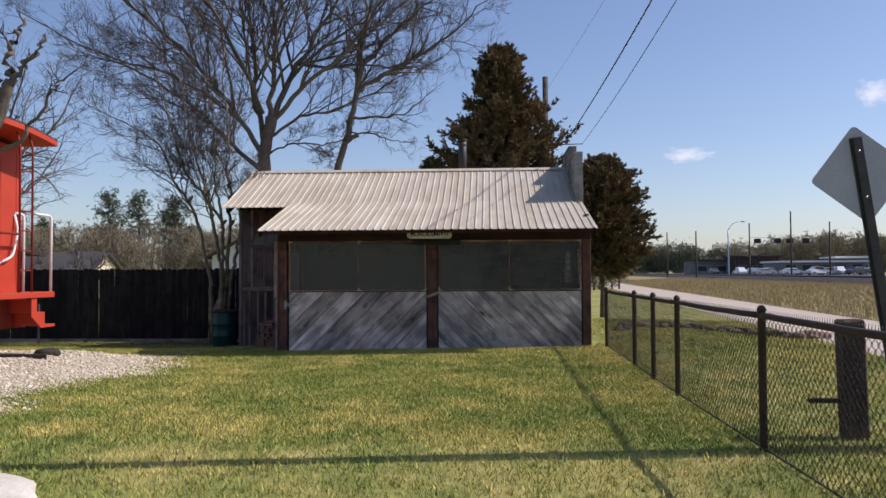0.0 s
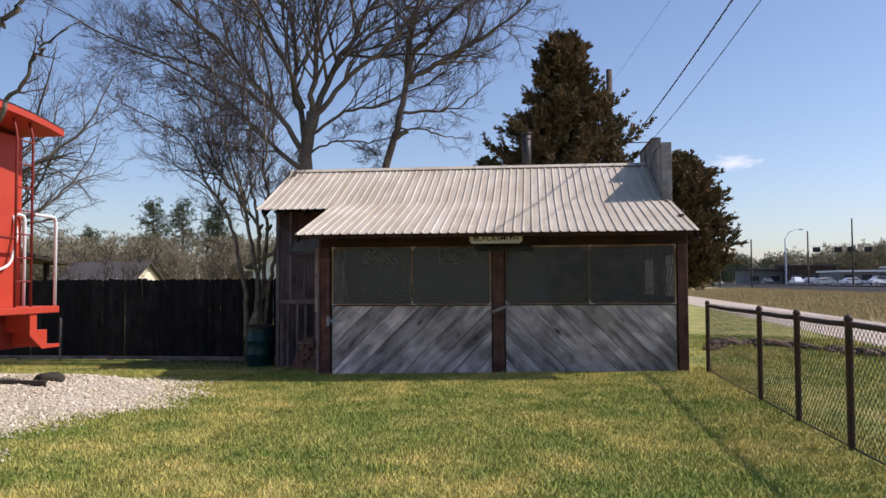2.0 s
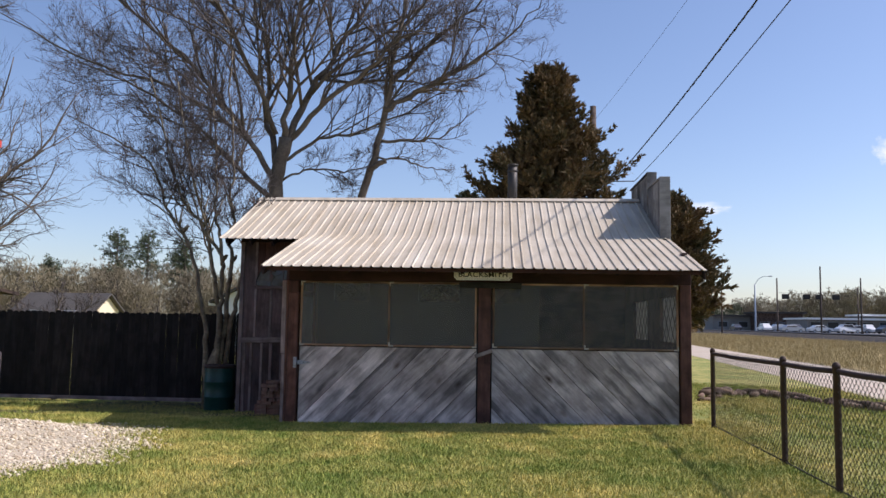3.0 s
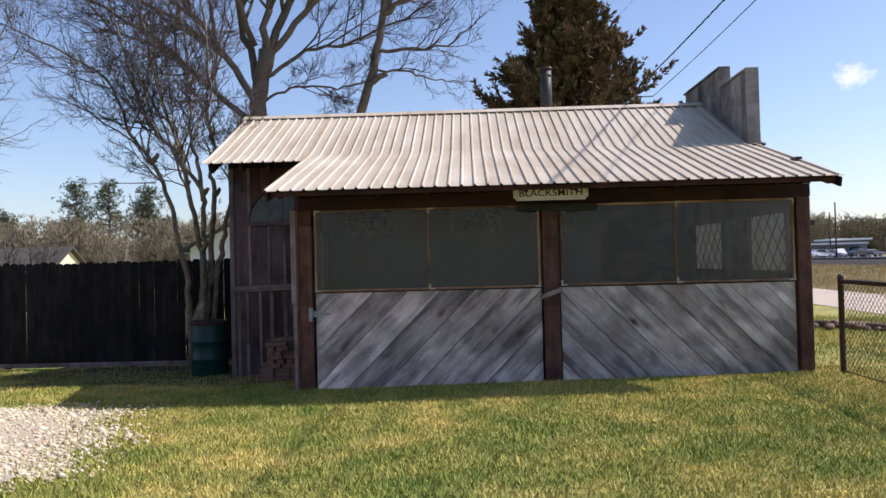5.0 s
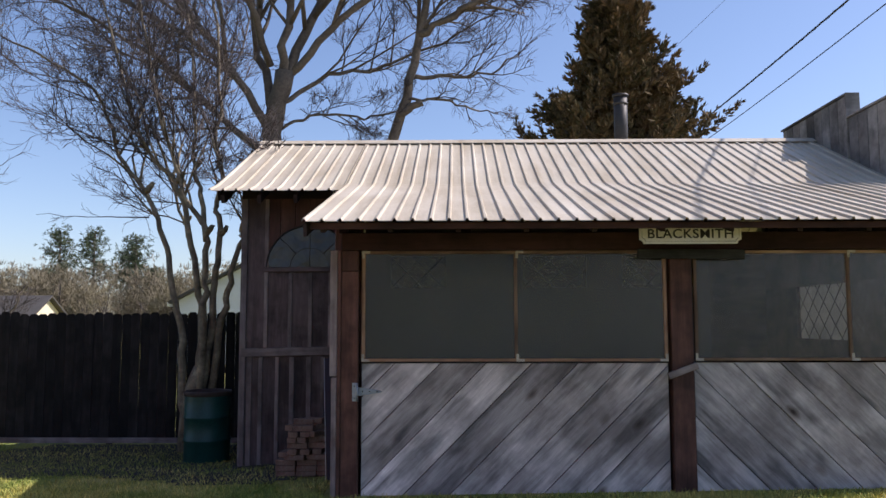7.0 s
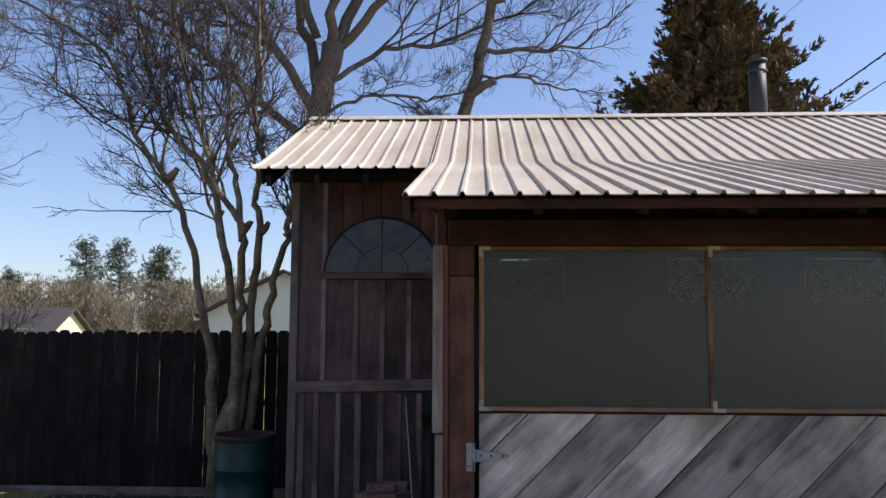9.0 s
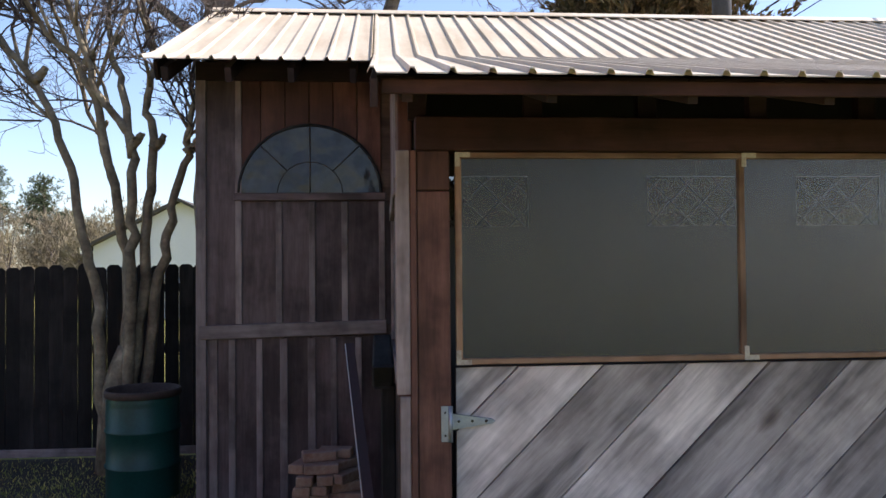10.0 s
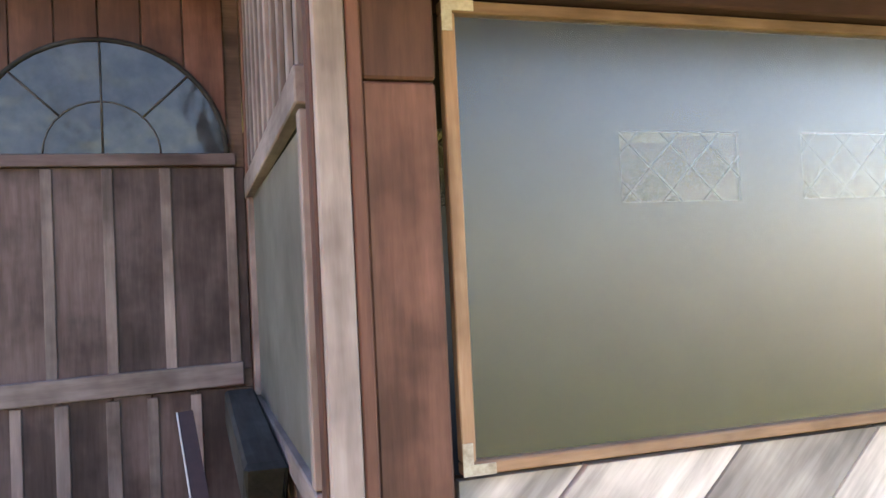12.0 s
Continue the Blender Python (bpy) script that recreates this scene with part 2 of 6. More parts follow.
def turf(name, blades):
    """Winter lawn: green with straw patches and fine mottling."""
    k = Nodes(name)
    tc = k.n("ShaderNodeNewGeometry")
    big, mid, small = (k.noise(tc.outputs["Position"], s, 4, 0.6) for s in (0.42, 1.7, 9.0))
    c = k.ramp(big, [(0.37, (0.128, 0.203, 0.033)), (0.48, (0.255, 0.277, 0.068)), (0.58, (0.510, 0.420, 0.143))])
    c = k.mix(0.45, c, k.ramp(mid, [(0.35, (0.112, 0.188, 0.030)), (0.52, (0.300, 0.300, 0.083)), (0.68, (0.630, 0.503, 0.210))]))
    c = k.mix(0.3, c, k.ramp(small, [(0.35, (0.090, 0.150, 0.027)), (0.65, (0.540, 0.450, 0.180))]))
    if blades:
        r = k.ramp(tc.outputs["Random Per Island"], [(0.0, (0.62, 0.74, 0.56)), (0.6, (1.14, 1.16, 1.03)), (1.0, (1.9, 1.68, 1.4))])
        c = k.mix(1.0, c, r, "MULTIPLY")
    if not blades:
        c = k.mix(1.0, c, (0.86, 0.86, 0.80), "MULTIPLY")
    k.color(c)
    if not blades:
        k.bump(k.noise(tc.outputs["Position"], 60.0, 4, 0.7), 0.8, 0.02)
    return k.finish(0.85, 0, 0.25)


M["lawn"], M["blade"] = turf("winter_lawn", False), turf("grass_blade", True)


def stones():
    k = Nodes("crushed_limestone")
    g = k.n("ShaderNodeNewGeometry")
    c = k.ramp(g.outputs["Random Per Island"], [(0.0, (0.30, 0.245, 0.165)), (0.45, (0.58, 0.50, 0.37)), (1.0, (0.80, 0.73, 0.60))])
    c = k.mix(0.3, c, k.ramp(k.noise(g.outputs["Position"], 50), [(0.3, (0.32, 0.25, 0.15)), (0.7, (0.64, 0.55, 0.38))]))
    k.color(c)
    return k.finish(0.95, 0, 0.2)


M["stones"] = stones()
M["gravel"] = speckled("gravel_bed", (0.26, 0.23, 0.15), (0.47, 0.42, 0.33), 1.2, 18, 0.95, 0, 0.9, 0.02, 0.2, (0.56, 0.51, 0.42))


def foliage(name, cols):
    k = Nodes(name)
    g = k.n("ShaderNodeNewGeometry")
    c = k.ramp(g.outputs["Random Per Island"], cols)
    c = k.mix(0.5, c, k.ramp(k.noise(g.outputs["Position"], 1.1, 3), [(0.35, cols[0][1]), (0.65, cols[-1][1])]))
    k.color(c)
    return k.finish(0.8, 0, 0.2)


M["cedar"] = foliage("winter_cedar_foliage", [(0.0, (0.052, 0.06, 0.030)), (0.5, (0.125, 0.095, 0.045)), (1.0, (0.26, 0.165, 0.085))])
M["pine"] = foliage("pine_needles", [(0.0, (0.042, 0.062, 0.035)), (0.5, (0.072, 0.098, 0.052)), (1.0, (0.125, 0.138, 0.072))])


def pane(name, haze, tint, gloss_rough):
    """A clear sheet with a film of dust: sees through, reflects, and scatters a little."""
    k = Nodes(name)
    clear = k.n("ShaderNodeBsdfTransparent")
    gloss = k.n("ShaderNodeBsdfGlossy", Roughness=gloss_rough)
    dust = k.n("ShaderNodeBsdfDiffuse")
    v = k.coords()
    spots = k.noise(v, 2.2, 5, 0.6)
    k.link(k.ramp(spots, [(0.3, tuple(x * 0.75 for x in tint)), (0.7, tint)]), dust.inputs["Color"])
    m1, m2 = k.n("ShaderNodeMixShader"), k.n("ShaderNodeMixShader")
    fac = k.n("ShaderNodeMapRange")
    fac.inputs["To Min"].default_value, fac.inputs["To Max"].default_value = haze * 0.7, haze * 1.25
    k.link(spots, fac.inputs["Value"])
    k.link(fac.outputs[0], m1.inputs[0])
    k.link(clear.outputs[0], m1.inputs[1])
    k.link(dust.outputs[0], m1.inputs[2])
    fr = k.n("ShaderNodeLayerWeight", Blend=0.35)
    gl = k.n("ShaderNodeMapRange")
    gl.inputs["To Min"].default_value, gl.inputs["To Max"].default_value = 0.016, 0.40
    k.link(fr.outputs["Facing"], gl.inputs["Value"])
    k.link(gl.outputs[0], m2.inputs[0])
    k.link(m1.outputs[0], m2.inputs[1])
    k.link(gloss.outputs[0], m2.inputs[2])
    k.link(m2.outputs[0], k.out.inputs["Surface"])
    return k.m


M["pane"] = pane("dusty_plastic_pane", 0.040, (0.45, 0.43, 0.40), 0.27)
M["frost"] = pane("frosted_inner_light", 0.5, (0.14, 0.14, 0.132), 0.4)


def milky():
    """A weathered sheet that lets light through but no view."""
    k = Nodes("milky_plastic_sheet")
    through_light, face = k.n("ShaderNodeBsdfTranslucent"), k.n("ShaderNodeBsdfDiffuse")
    col = k.ramp(k.noise(k.coords(), 2.0, 4, 0.6), [(0.3, (0.20, 0.20, 0.19)), (0.7, (0.33, 0.33, 0.31))])
    k.link(col, through_light.inputs["Color"])
    k.link(col, face.inputs["Color"])
    m = k.n("ShaderNodeMixShader")
    m.inputs[0].default_value = 0.4
    k.link(through_light.outputs[0], m.inputs[1])
    k.link(face.outputs[0], m.inputs[2])
    k.link(m.outputs[0], k.out.inputs["Surface"])
    return k.m


M["milky"] = milky()
M["glass"] = pane("window_glass", 0.05, (0.3, 0.3, 0.3), 0.03)


# ---- building helpers ----
def mesh_from(name, verts, faces, mat, smooth=False):
    me = bpy.data.meshes.new(name)
    me.from_pydata([tuple(v) for v in verts], [], faces)
    me.materials.append(mat)
    if smooth:
        me.polygons.foreach_set("use_smooth", [True] * len(me.polygons))
    me.update()
    return me


def part(name, me, parent=None, label="", m=None):
    """One mesh object, under a thing or a part where one is given."""
    ob = new(name, me)
    if parent is not None:
        ob.parent = parent
    if m is not None:
        ob.matrix_basis = m
    if label:
        ob["label"] = label
    return ob


def thing(name, label, category, at=(0, 0, 0), group="", kind=""):
    ob = new(name)
    ob.empty_display_size = 0.1
    ob.location = at
    return tagged(ob, label, category, group, kind)


def box_data(lo, hi, ch=0.0):
    """Vertices and faces of a box, its edges along all corners chamfered by ch."""
    (x0, y0, z0), (x1, y1, z1) = lo, hi
    if ch <= 0:
        v = [(x, y, z) for x in (x0, x1) for y in (y0, y1) for z in (z0, z1)]
        f = [(0, 1, 3, 2), (4, 6, 7, 5), (0, 4, 5, 1), (2, 3, 7, 6), (0, 2, 6, 4), (1, 5, 7, 3)]
        return v, f
    bm = bmesh.new()
    v = [bm.verts.new((x, y, z)) for x in (x0, x1) for y in (y0, y1) for z in (z0, z1)]
    for f in [(0, 1, 3, 2), (4, 6, 7, 5), (0, 4, 5, 1), (2, 3, 7, 6), (0, 2, 6, 4), (1, 5, 7, 3)]:
        bm.faces.new([v[i] for i in f])
    bmesh.ops.bevel(bm, geom=bm.edges[:], offset=min(ch, 0.45 * min(x1 - x0, y1 - y0, z1 - z0)), segments=1, affect="EDGES")
    bm.verts.index_update()
    data = [tuple(w.co) for w in bm.verts], [tuple(w.index for w in f.verts) for f in bm.faces]
    bm.free()
    return data


def box(name, lo, hi, mat, parent=None, label="", ch=0.0, m=None):
    v, f = box_data(lo, hi, ch)
    return part(name, mesh_from(name, v, f, mat), parent, label, m)


def boxes_mesh(name, list_of, mat, ch=0.0):
    """Several boxes of one rigid part in one mesh."""
    vs, fs = [], []
    for lo, hi in list_of:
        v, f = box_data(lo, hi, ch)
        fs += [tuple(i + len(vs) for i in q) for q in f]
        vs += v
    return mesh_from(name, vs, fs, mat)


def timber(name, a, b, width, thick, mat, parent=None, label="", ch=0.004, side=(0, -1, 0)):
    """A straight timber from a to b, its grain along it; thick is measured along side, width across it."""
    a, b = Vector(a), Vector(b)
    x = (b - a).normalized()
    y = Vector(side) - x * x.dot(Vector(side))
    y.normalize()
    z = x.cross(y)
    m = Matrix((x, y, z)).transposed().to_4x4()
    m.translation = a
    v, f = box_data((0, -thick / 2, -width / 2), ((b - a).length, thick / 2, width / 2), ch)
    ob = part(name, mesh_from(name, v, f, mat), parent, label)
    ob.matrix_basis = (parent.matrix_world.inverted() if parent is not None and parent.type != "EMPTY" else Matrix()) @ m
    return ob


def tubes(segs, sides=6):
    """Vertices and faces of tapered tubes; segs: rows of p0, p1, r0, r1."""
    segs = np.array(segs, float).reshape(-1, 8)
    p0, p1, r0, r1 = segs[:, 0:3], segs[:, 3:6], segs[:, 6], segs[:, 7]
    d = p1 - p0
    d /= np.linalg.norm(d, axis=1, keepdims=True) + 1e-9
    ref = np.where(np.abs(d[:, 2:3]) > 0.9, np.array([[1.0, 0, 0]]), np.array([[0, 0, 1.0]]))
    u = np.cross(d, ref)
    u /= np.linalg.norm(u, axis=1, keepdims=True) + 1e-9
    w = np.cross(d, u)
    n = len(segs)
    a = np.arange(sides) * 2 * np.pi / sides
    ring = np.cos(a)[None, :, None] * u[:, None] + np.sin(a)[None, :, None] * w[:, None]
    v = np.concatenate([p0[:, None] + ring * r0[:, None, None], p1[:, None] + ring * r1[:, None, None]], 1).reshape(-1, 3)
    base = (np.arange(n) * 2 * sides)[:, None]
    i = np.arange(sides)
    j = (i + 1) % sides
    f = np.stack([base + i, base + j, base + sides + j, base + sides + i], -1).reshape(-1, 4)
    return v, f


def fast_mesh(name, v, f, mat, smooth=False):
    """A mesh from arrays; f has one row a face, all of one size."""
    v, f = np.asarray(v, np.float32), np.asarray(f, np.int32)
    me = bpy.data.meshes.new(name)
    me.vertices.add(len(v))
    me.vertices.foreach_set("co", v.ravel())
    k = f.shape[1]
    me.loops.add(f.size)
    me.loops.foreach_set("vertex_index", f.ravel())
    me.polygons.add(len(f))
    me.polygons.foreach_set("loop_start", np.arange(len(f), dtype=np.int32) * k)
    me.update(calc_edges=True)
    if smooth:
        me.polygons.foreach_set("use_smooth", np.ones(len(f), bool))
    me.materials.append(mat)
    return me


def tube_mesh(name, segs, mat, sides=6):
    """Tubes in one mesh; runs of pieces that follow one another are joined without a break."""
    if len(segs) > 5000:
        v, f = tubes(segs, sides)
        return fast_mesh(name, v, f, mat, True)
    verts, faces, last, side_v, ring = [], [], None, None, 0
    for row in segs:
        p0, p1, r0, r1 = Vector(row[0:3]), Vector(row[3:6]), row[6], row[7]
        d = (p1 - p0).normalized()
        linked = last is not None and (p0 - last).length < 1e-5
        if not linked:
            if last is not None:
                faces.append(tuple(range(ring, ring + sides)))
            side_v = d.cross(Vector((1, 0, 0)) if abs(d.z) > 0.9 else Vector((0, 0, 1)))
        side_v = (side_v - d * side_v.dot(d)).normalized()
        w = d.cross(side_v)
        for p, r in (((p1, r1),) if linked else ((p0, r0), (p1, r1))):
            for k in range(sides):
                a = 2 * math.pi * k / sides
                verts.append(p + (side_v * math.cos(a) + w * math.sin(a)) * r)
        if not linked:
            ring = len(verts) - 2 * sides
            faces.append(tuple(reversed(range(ring, ring + sides))))
        nxt = len(verts) - sides
        faces += [(ring + k, ring + (k + 1) % sides, nxt + (k + 1) % sides, nxt + k) for k in range(sides)]
        ring, last = nxt, p1
    faces.append(tuple(range(ring, ring + sides)))
    return mesh_from(name, verts, faces, mat, True)


def path_segs(points, r0, r1=None):
    """Rows for tubes() along a line of points, tapering."""
    r1 = r0 if r1 is None else r1
    n = len(points) - 1
    return [[*points[i], *points[i + 1], r0 + (r1 - r0) * i / n, r0 + (r1 - r0) * (i + 1) / n] for i in range(n)]


def smooth01(x):
    x = min(1.0, max(0.0, x))
    return x * x * (3 - 2 * x)


def lathe(name, profile, mat, sides=28):
    """A solid of revolution about z from rows of (radius, z)."""
    v = [(r * math.cos(2 * math.pi * i / sides), r * math.sin(2 * math.pi * i / sides), z) for r, z in profile for i in range(sides)]
    f = [(k * sides + i, k * sides + (i + 1) % sides, (k + 1) * sides + (i + 1) % sides, (k + 1) * sides + i)
         for k in range(len(profile) - 1) for i in range(sides)]
    return mesh_from(name, v, f, mat, True)


# ---- ground ----
ROAD_DIR, ROAD_OUT = Vector((0.0748, 0.9972, 0)), Vector((0.9972, -0.0748, 0))


def level(x, y):
    """Height of the ground."""
    z = -0.12 + 0.016 * max(-3.3, min(3.3, x)) * smooth01((y + 6) / 5)
    z -= 0.22 * smooth01((y + 0.5) / 4.5) * smooth01((-3.0 - x) / 2.5)
    z += 0.20 * smooth01((-5.0 - x) / 1.6) * smooth01((y + 9) / 3) * smooth01((-0.8 - y) / 1.5)
    out = x * ROAD_OUT.x + y * ROAD_OUT.y
    z -= 0.08 * smooth01((out - 4.5) / 4)
    z += 0.45 * smooth01((out - 14) / 12)
    z += 0.35 * smooth01((out - 32) / 8)
    return z


def sheet(name, xs, ys, mat, lift, place=None, label="", category="", height=level):
    """A sheet laid over the ground, over a grid of xs and ys."""
    place = place or (lambda a, b: (a, b))
    v = []
    for b in ys:
        for a in xs:
            x, y = place(a, b)
            v.append((x, y, height(x, y) + lift))
    n = len(xs)
    f = [(j * n + i, j * n + i + 1, (j + 1) * n + i + 1, (j + 1) * n + i) for j in range(len(ys) - 1) for i in range(n - 1)]
    return tagged(part(name, mesh_from(name, v, f, mat, True)), label, category, kind="structure")


near = [i * 0.5 for i in range(-40, 41)]
far = [21.5, 23.5, 26, 29, 32, 35, 38, 45, 60, 90, 150, 300, 700, 1600, 3000]
axis = [-a for a in reversed(far)] + near + far
sheet("ground", axis, axis, M["lawn"], 0.0, None, "mown winter lawn, patchy green and straw", "ground")


def along(a, b):
    p = ROAD_OUT * a + ROAD_DIR * b
    return p.x, p.y


steps_v = [-90 + 5 * i for i in range(80)] + [320 + 40 * i for i in range(8)]
sheet("road", [8.3 + 0.51 * i for i in range(9)], steps_v, M["road"], 0.015, along, "pale crushed gravel road beside the lawn", "road")
sheet("verge", [12.45 + 1.0 * i for i in range(15)], steps_v, M["dry"], 0.03, along, "strip of dry straw-coloured grass beside the railway", "ground")
sheet("railway_ballast", [26.2, 26.8, 27.5, 28.3, 29.1, 29.9, 30.7, 31.4, 32.1], steps_v, M["ballast"], 0.0, along, "low brown stone bank under the rails", "ground",
      lambda x, y: level(x, y) + 0.02 + 0.55 * smooth01(1.6 - abs(x * ROAD_OUT.x + y * ROAD_OUT.y - 29.1) / 1.9))
sheet("street", [32.6 + 4.0 * i for i in range(15)], steps_v, M["asphalt"], 0.05, along, "grey asphalt street and car park beyond the railway", "road")


def in_gravel(x, y):
    """How far a place lies inside the gravel yard, roughly in metres."""
    edge = -4.55 + 0.35 * math.sin(y * 1.3) + 0.12 * math.sin(y * 4.1)
    top = -1.15 + 0.25 * math.sin(x * 1.9)
    return min(edge - x, top - y, y + 9.5 + 0.3 * math.sin(x), x + 22)


gx, gy = [-20 + 0.25 * i for i in range(64)], [-9.5 + 0.25 * i for i in range(36)]
gv, gf, gi = [], [], {}
for j, y in enumerate(gy):
    for i, x in enumerate(gx):
        gi[i, j] = len(gv)
        gv.append((x, y, level(x, y) + 0.012))
for j in range(len(gy) - 1):
    for i in range(len(gx) - 1):
        if all(in_gravel(gx[i + a], gy[j + b]) > 0 for a in (0, 1) for b in (0, 1)):
            gf.append((gi[i, j], gi[i + 1, j], gi[i + 1, j + 1], gi[i, j + 1]))
tagged(part("gravel_yard", mesh_from("gravel_yard", gv, gf, M["gravel"], True)), "pale crushed limestone yard beside the railway car", "ground", kind="structure")

# dark sheet: deepens the shade on the grass by colour; soil near the bricks
ev, ef, ei = [], [], {}
ex, ey = [-10.0 + 0.2 * i for i in range(34)], [0.2 + 0.2 * i for i in range(23)]
for j, y in enumerate(ey):
    for i, x in enumerate(ex):
        ei[i, j] = len(ev)
        ev.append((x, y, level(x, y) + 0.010))
for j in range(len(ey) - 1):
    for i in range(len(ex) - 1):
        if min(ex[i] + 8.6 + 0.6 * math.sin(ey[j] * 2.3), ey[j] - 0.9 - 0.4 * math.sin(ex[i] * 1.7)) > 0:
            ef.append((ei[i, j], ei[i + 1, j], ei[i + 1, j + 1], ei[i, j + 1]))
tagged(part("bare_earth", mesh_from("bare_earth", ev, ef, M["soil_and_shade"], True)), "dark sheet standing for shaded grass by the fence and soil by the bricks", "ground", kind="structure")

# ---- the blacksmith's shed ----
shed = thing("blacksmith_shed", "weathered wooden blacksmith shed with a ribbed metal roof", "shed")

RIB = 0.1524


def rib_profile(x0, x1):
    """Rows of x and height across ribbed sheeting."""
    rows = []
    n = int(math.floor((x1 - x0) / RIB))
    for i in range(n + 1):
        x = x0 + i * RIB
        rows += [(x, 0.0), (x + 0.011, 0.021), (x + 0.027, 0.021), (x + 0.038, 0.0)]
    rows = [r for r in rows if r[0] < x1 - 0.002]
    return rows + [(x1, 0.0)]


def roof_sheet(name, x0, x1, line, label):
    """Ribbed sheeting over rows of (y, z) from the eave to the top, with a thin underside."""
    prof = rib_profile(x0, x1)
    n, v, f = len(prof), [], []
    for k, (y, z) in enumerate(line):
        a, b = Vector(line[max(0, k - 1)]), Vector(line[min(len(line) - 1, k + 1)])
        d = (b - a).normalized()
        up = Vector((-d.y, d.x))
        for x, h in prof:
            sag = 0.003 * math.sin(x * 2.1 + k)
            v.append((x, y + up.x * h, z + up.y * h + (sag if 0 < k < len(line) - 1 else 0.4 * sag)))
    m = len(v)
    v += [(x, y, z - 0.006) for x, y, z in v]
    for k in range(len(line) - 1):
        for i in range(n - 1):
            q = (k * n + i, k * n + i + 1, (k + 1) * n + i + 1, (k + 1) * n + i)
            f += [q, tuple(m + j for j in reversed(q))]
    for i in range(n - 1):
        f.append((i, m + i, m + i + 1, i + 1))
        t = (len(line) - 1) * n
        f.append((t + i, t + i + 1, m + t + i + 1, m + t + i))
    for k in range(len(line) - 1):
        f.append((k * n, (k + 1) * n, m + (k + 1) * n, m + k * n))
        f.append((k * n + n - 1, m + k * n + n - 1, m + (k + 1) * n + n - 1, (k + 1) * n + n - 1))
    return part(name, mesh_from(name, v, f, M["roof"]), shed, label)


EAVE_Y, EAVE_Z, BEND_Y, BEND_Z, RIDGE_Y, RIDGE_Z = -0.90, 2.275, 1.80, 3.04, 4.05, 4.06
roof_sheet("roof_sheet", -3.455, 3.19, [(EAVE_Y, EAVE_Z), (-0.2, 2.473), (0.7, 2.728), (BEND_Y - 0.06, BEND_Z - 0.017), (BEND_Y + 0.06, BEND_Z + 0.027), (2.6, 3.403), (RIDGE_Y, RIDGE_Z)],
           "sunlit cream-grey ribbed sheeting, bent at the porch")
roof_sheet("roof_sheet", -5.0, -3.461, [(1.50, 2.94), (BEND_Y - 0.06, BEND_Z - 0.022), (BEND_Y + 0.06, BEND_Z + 0.027), (2.6, 3.403), (RIDGE_Y, RIDGE_Z)], "cream-grey ribbed sheeting over the side bay")
roof_sheet("rear_roof_sheet", -5.0, 3.19, [(6.55, 2.945), (5.4, 3.45), (RIDGE_Y, RIDGE_Z)], "ribbed sheeting on the rear slope")
cap = [(-5.03, RIDGE_Y - 0.15, RIDGE_Z - 0.032), (-5.03, RIDGE_Y, RIDGE_Z + 0.045), (-5.03, RIDGE_Y + 0.15, RIDGE_Z - 0.032)]
cv = cap + [(3.12, y, z) for _, y, z in cap]
cv += [(x, y, z - 0.008) for x, y, z in cv]
part("ridge_cap", mesh_from("ridge_cap", cv, [(0, 1, 4, 3), (1, 2, 5, 4), (6, 9, 10, 7), (7, 10, 11, 8), (0, 3, 9, 6), (2, 8, 11, 5), (0, 6, 7, 1), (1, 7, 8, 2), (3, 4, 10, 9), (4, 5, 11, 10)], M["roof"]), shed)
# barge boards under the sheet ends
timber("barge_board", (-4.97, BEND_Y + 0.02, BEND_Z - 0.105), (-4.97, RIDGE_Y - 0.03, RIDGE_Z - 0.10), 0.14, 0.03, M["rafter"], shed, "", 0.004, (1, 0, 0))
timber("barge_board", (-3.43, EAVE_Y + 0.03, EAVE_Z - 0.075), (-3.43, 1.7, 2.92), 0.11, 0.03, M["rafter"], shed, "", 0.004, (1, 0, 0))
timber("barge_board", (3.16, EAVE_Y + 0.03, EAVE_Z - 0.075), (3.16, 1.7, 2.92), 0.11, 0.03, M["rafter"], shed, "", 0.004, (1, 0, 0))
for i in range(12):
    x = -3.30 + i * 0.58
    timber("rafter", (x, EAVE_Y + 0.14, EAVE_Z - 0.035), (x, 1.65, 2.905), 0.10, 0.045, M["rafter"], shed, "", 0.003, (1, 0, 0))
# added dark layer that keeps the roof's underside in gloom
underside_line = [(EAVE_Y + 0.14, EAVE_Z + 0.018), (BEND_Y - 0.1, BEND_Z - 0.06), (BEND_Y + 0.12, BEND_Z + 0.012), (RIDGE_Y, RIDGE_Z - 0.045)]
dv = [(x, y, z - d) for d in (0.0, 0.012) for x in (-3.42, 3.05) for y, z in underside_line]
part("roof_deck", mesh_from("roof_deck", dv, [(k, k + 1, 5 + k, 4 + k) for k in range(3)] + [(12 + k, 13 + k, 9 + k, 8 + k) for k in range(3)] + [(0, 4, 12, 8), (3, 11, 15, 7)] + [(k, 8 + k, 9 + k, k + 1) for k in range(3)] + [(4 + k, 5 + k, 13 + k, 12 + k) for k in range(3)], M["rafter"]), shed, "dark sheet added under the sheeting to keep the eave gloomy")
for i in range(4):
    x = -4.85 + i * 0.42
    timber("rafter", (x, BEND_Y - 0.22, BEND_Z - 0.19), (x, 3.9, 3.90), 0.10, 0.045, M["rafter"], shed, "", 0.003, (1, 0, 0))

# front of the porch: posts, beam, sill
Z0 = -0.22


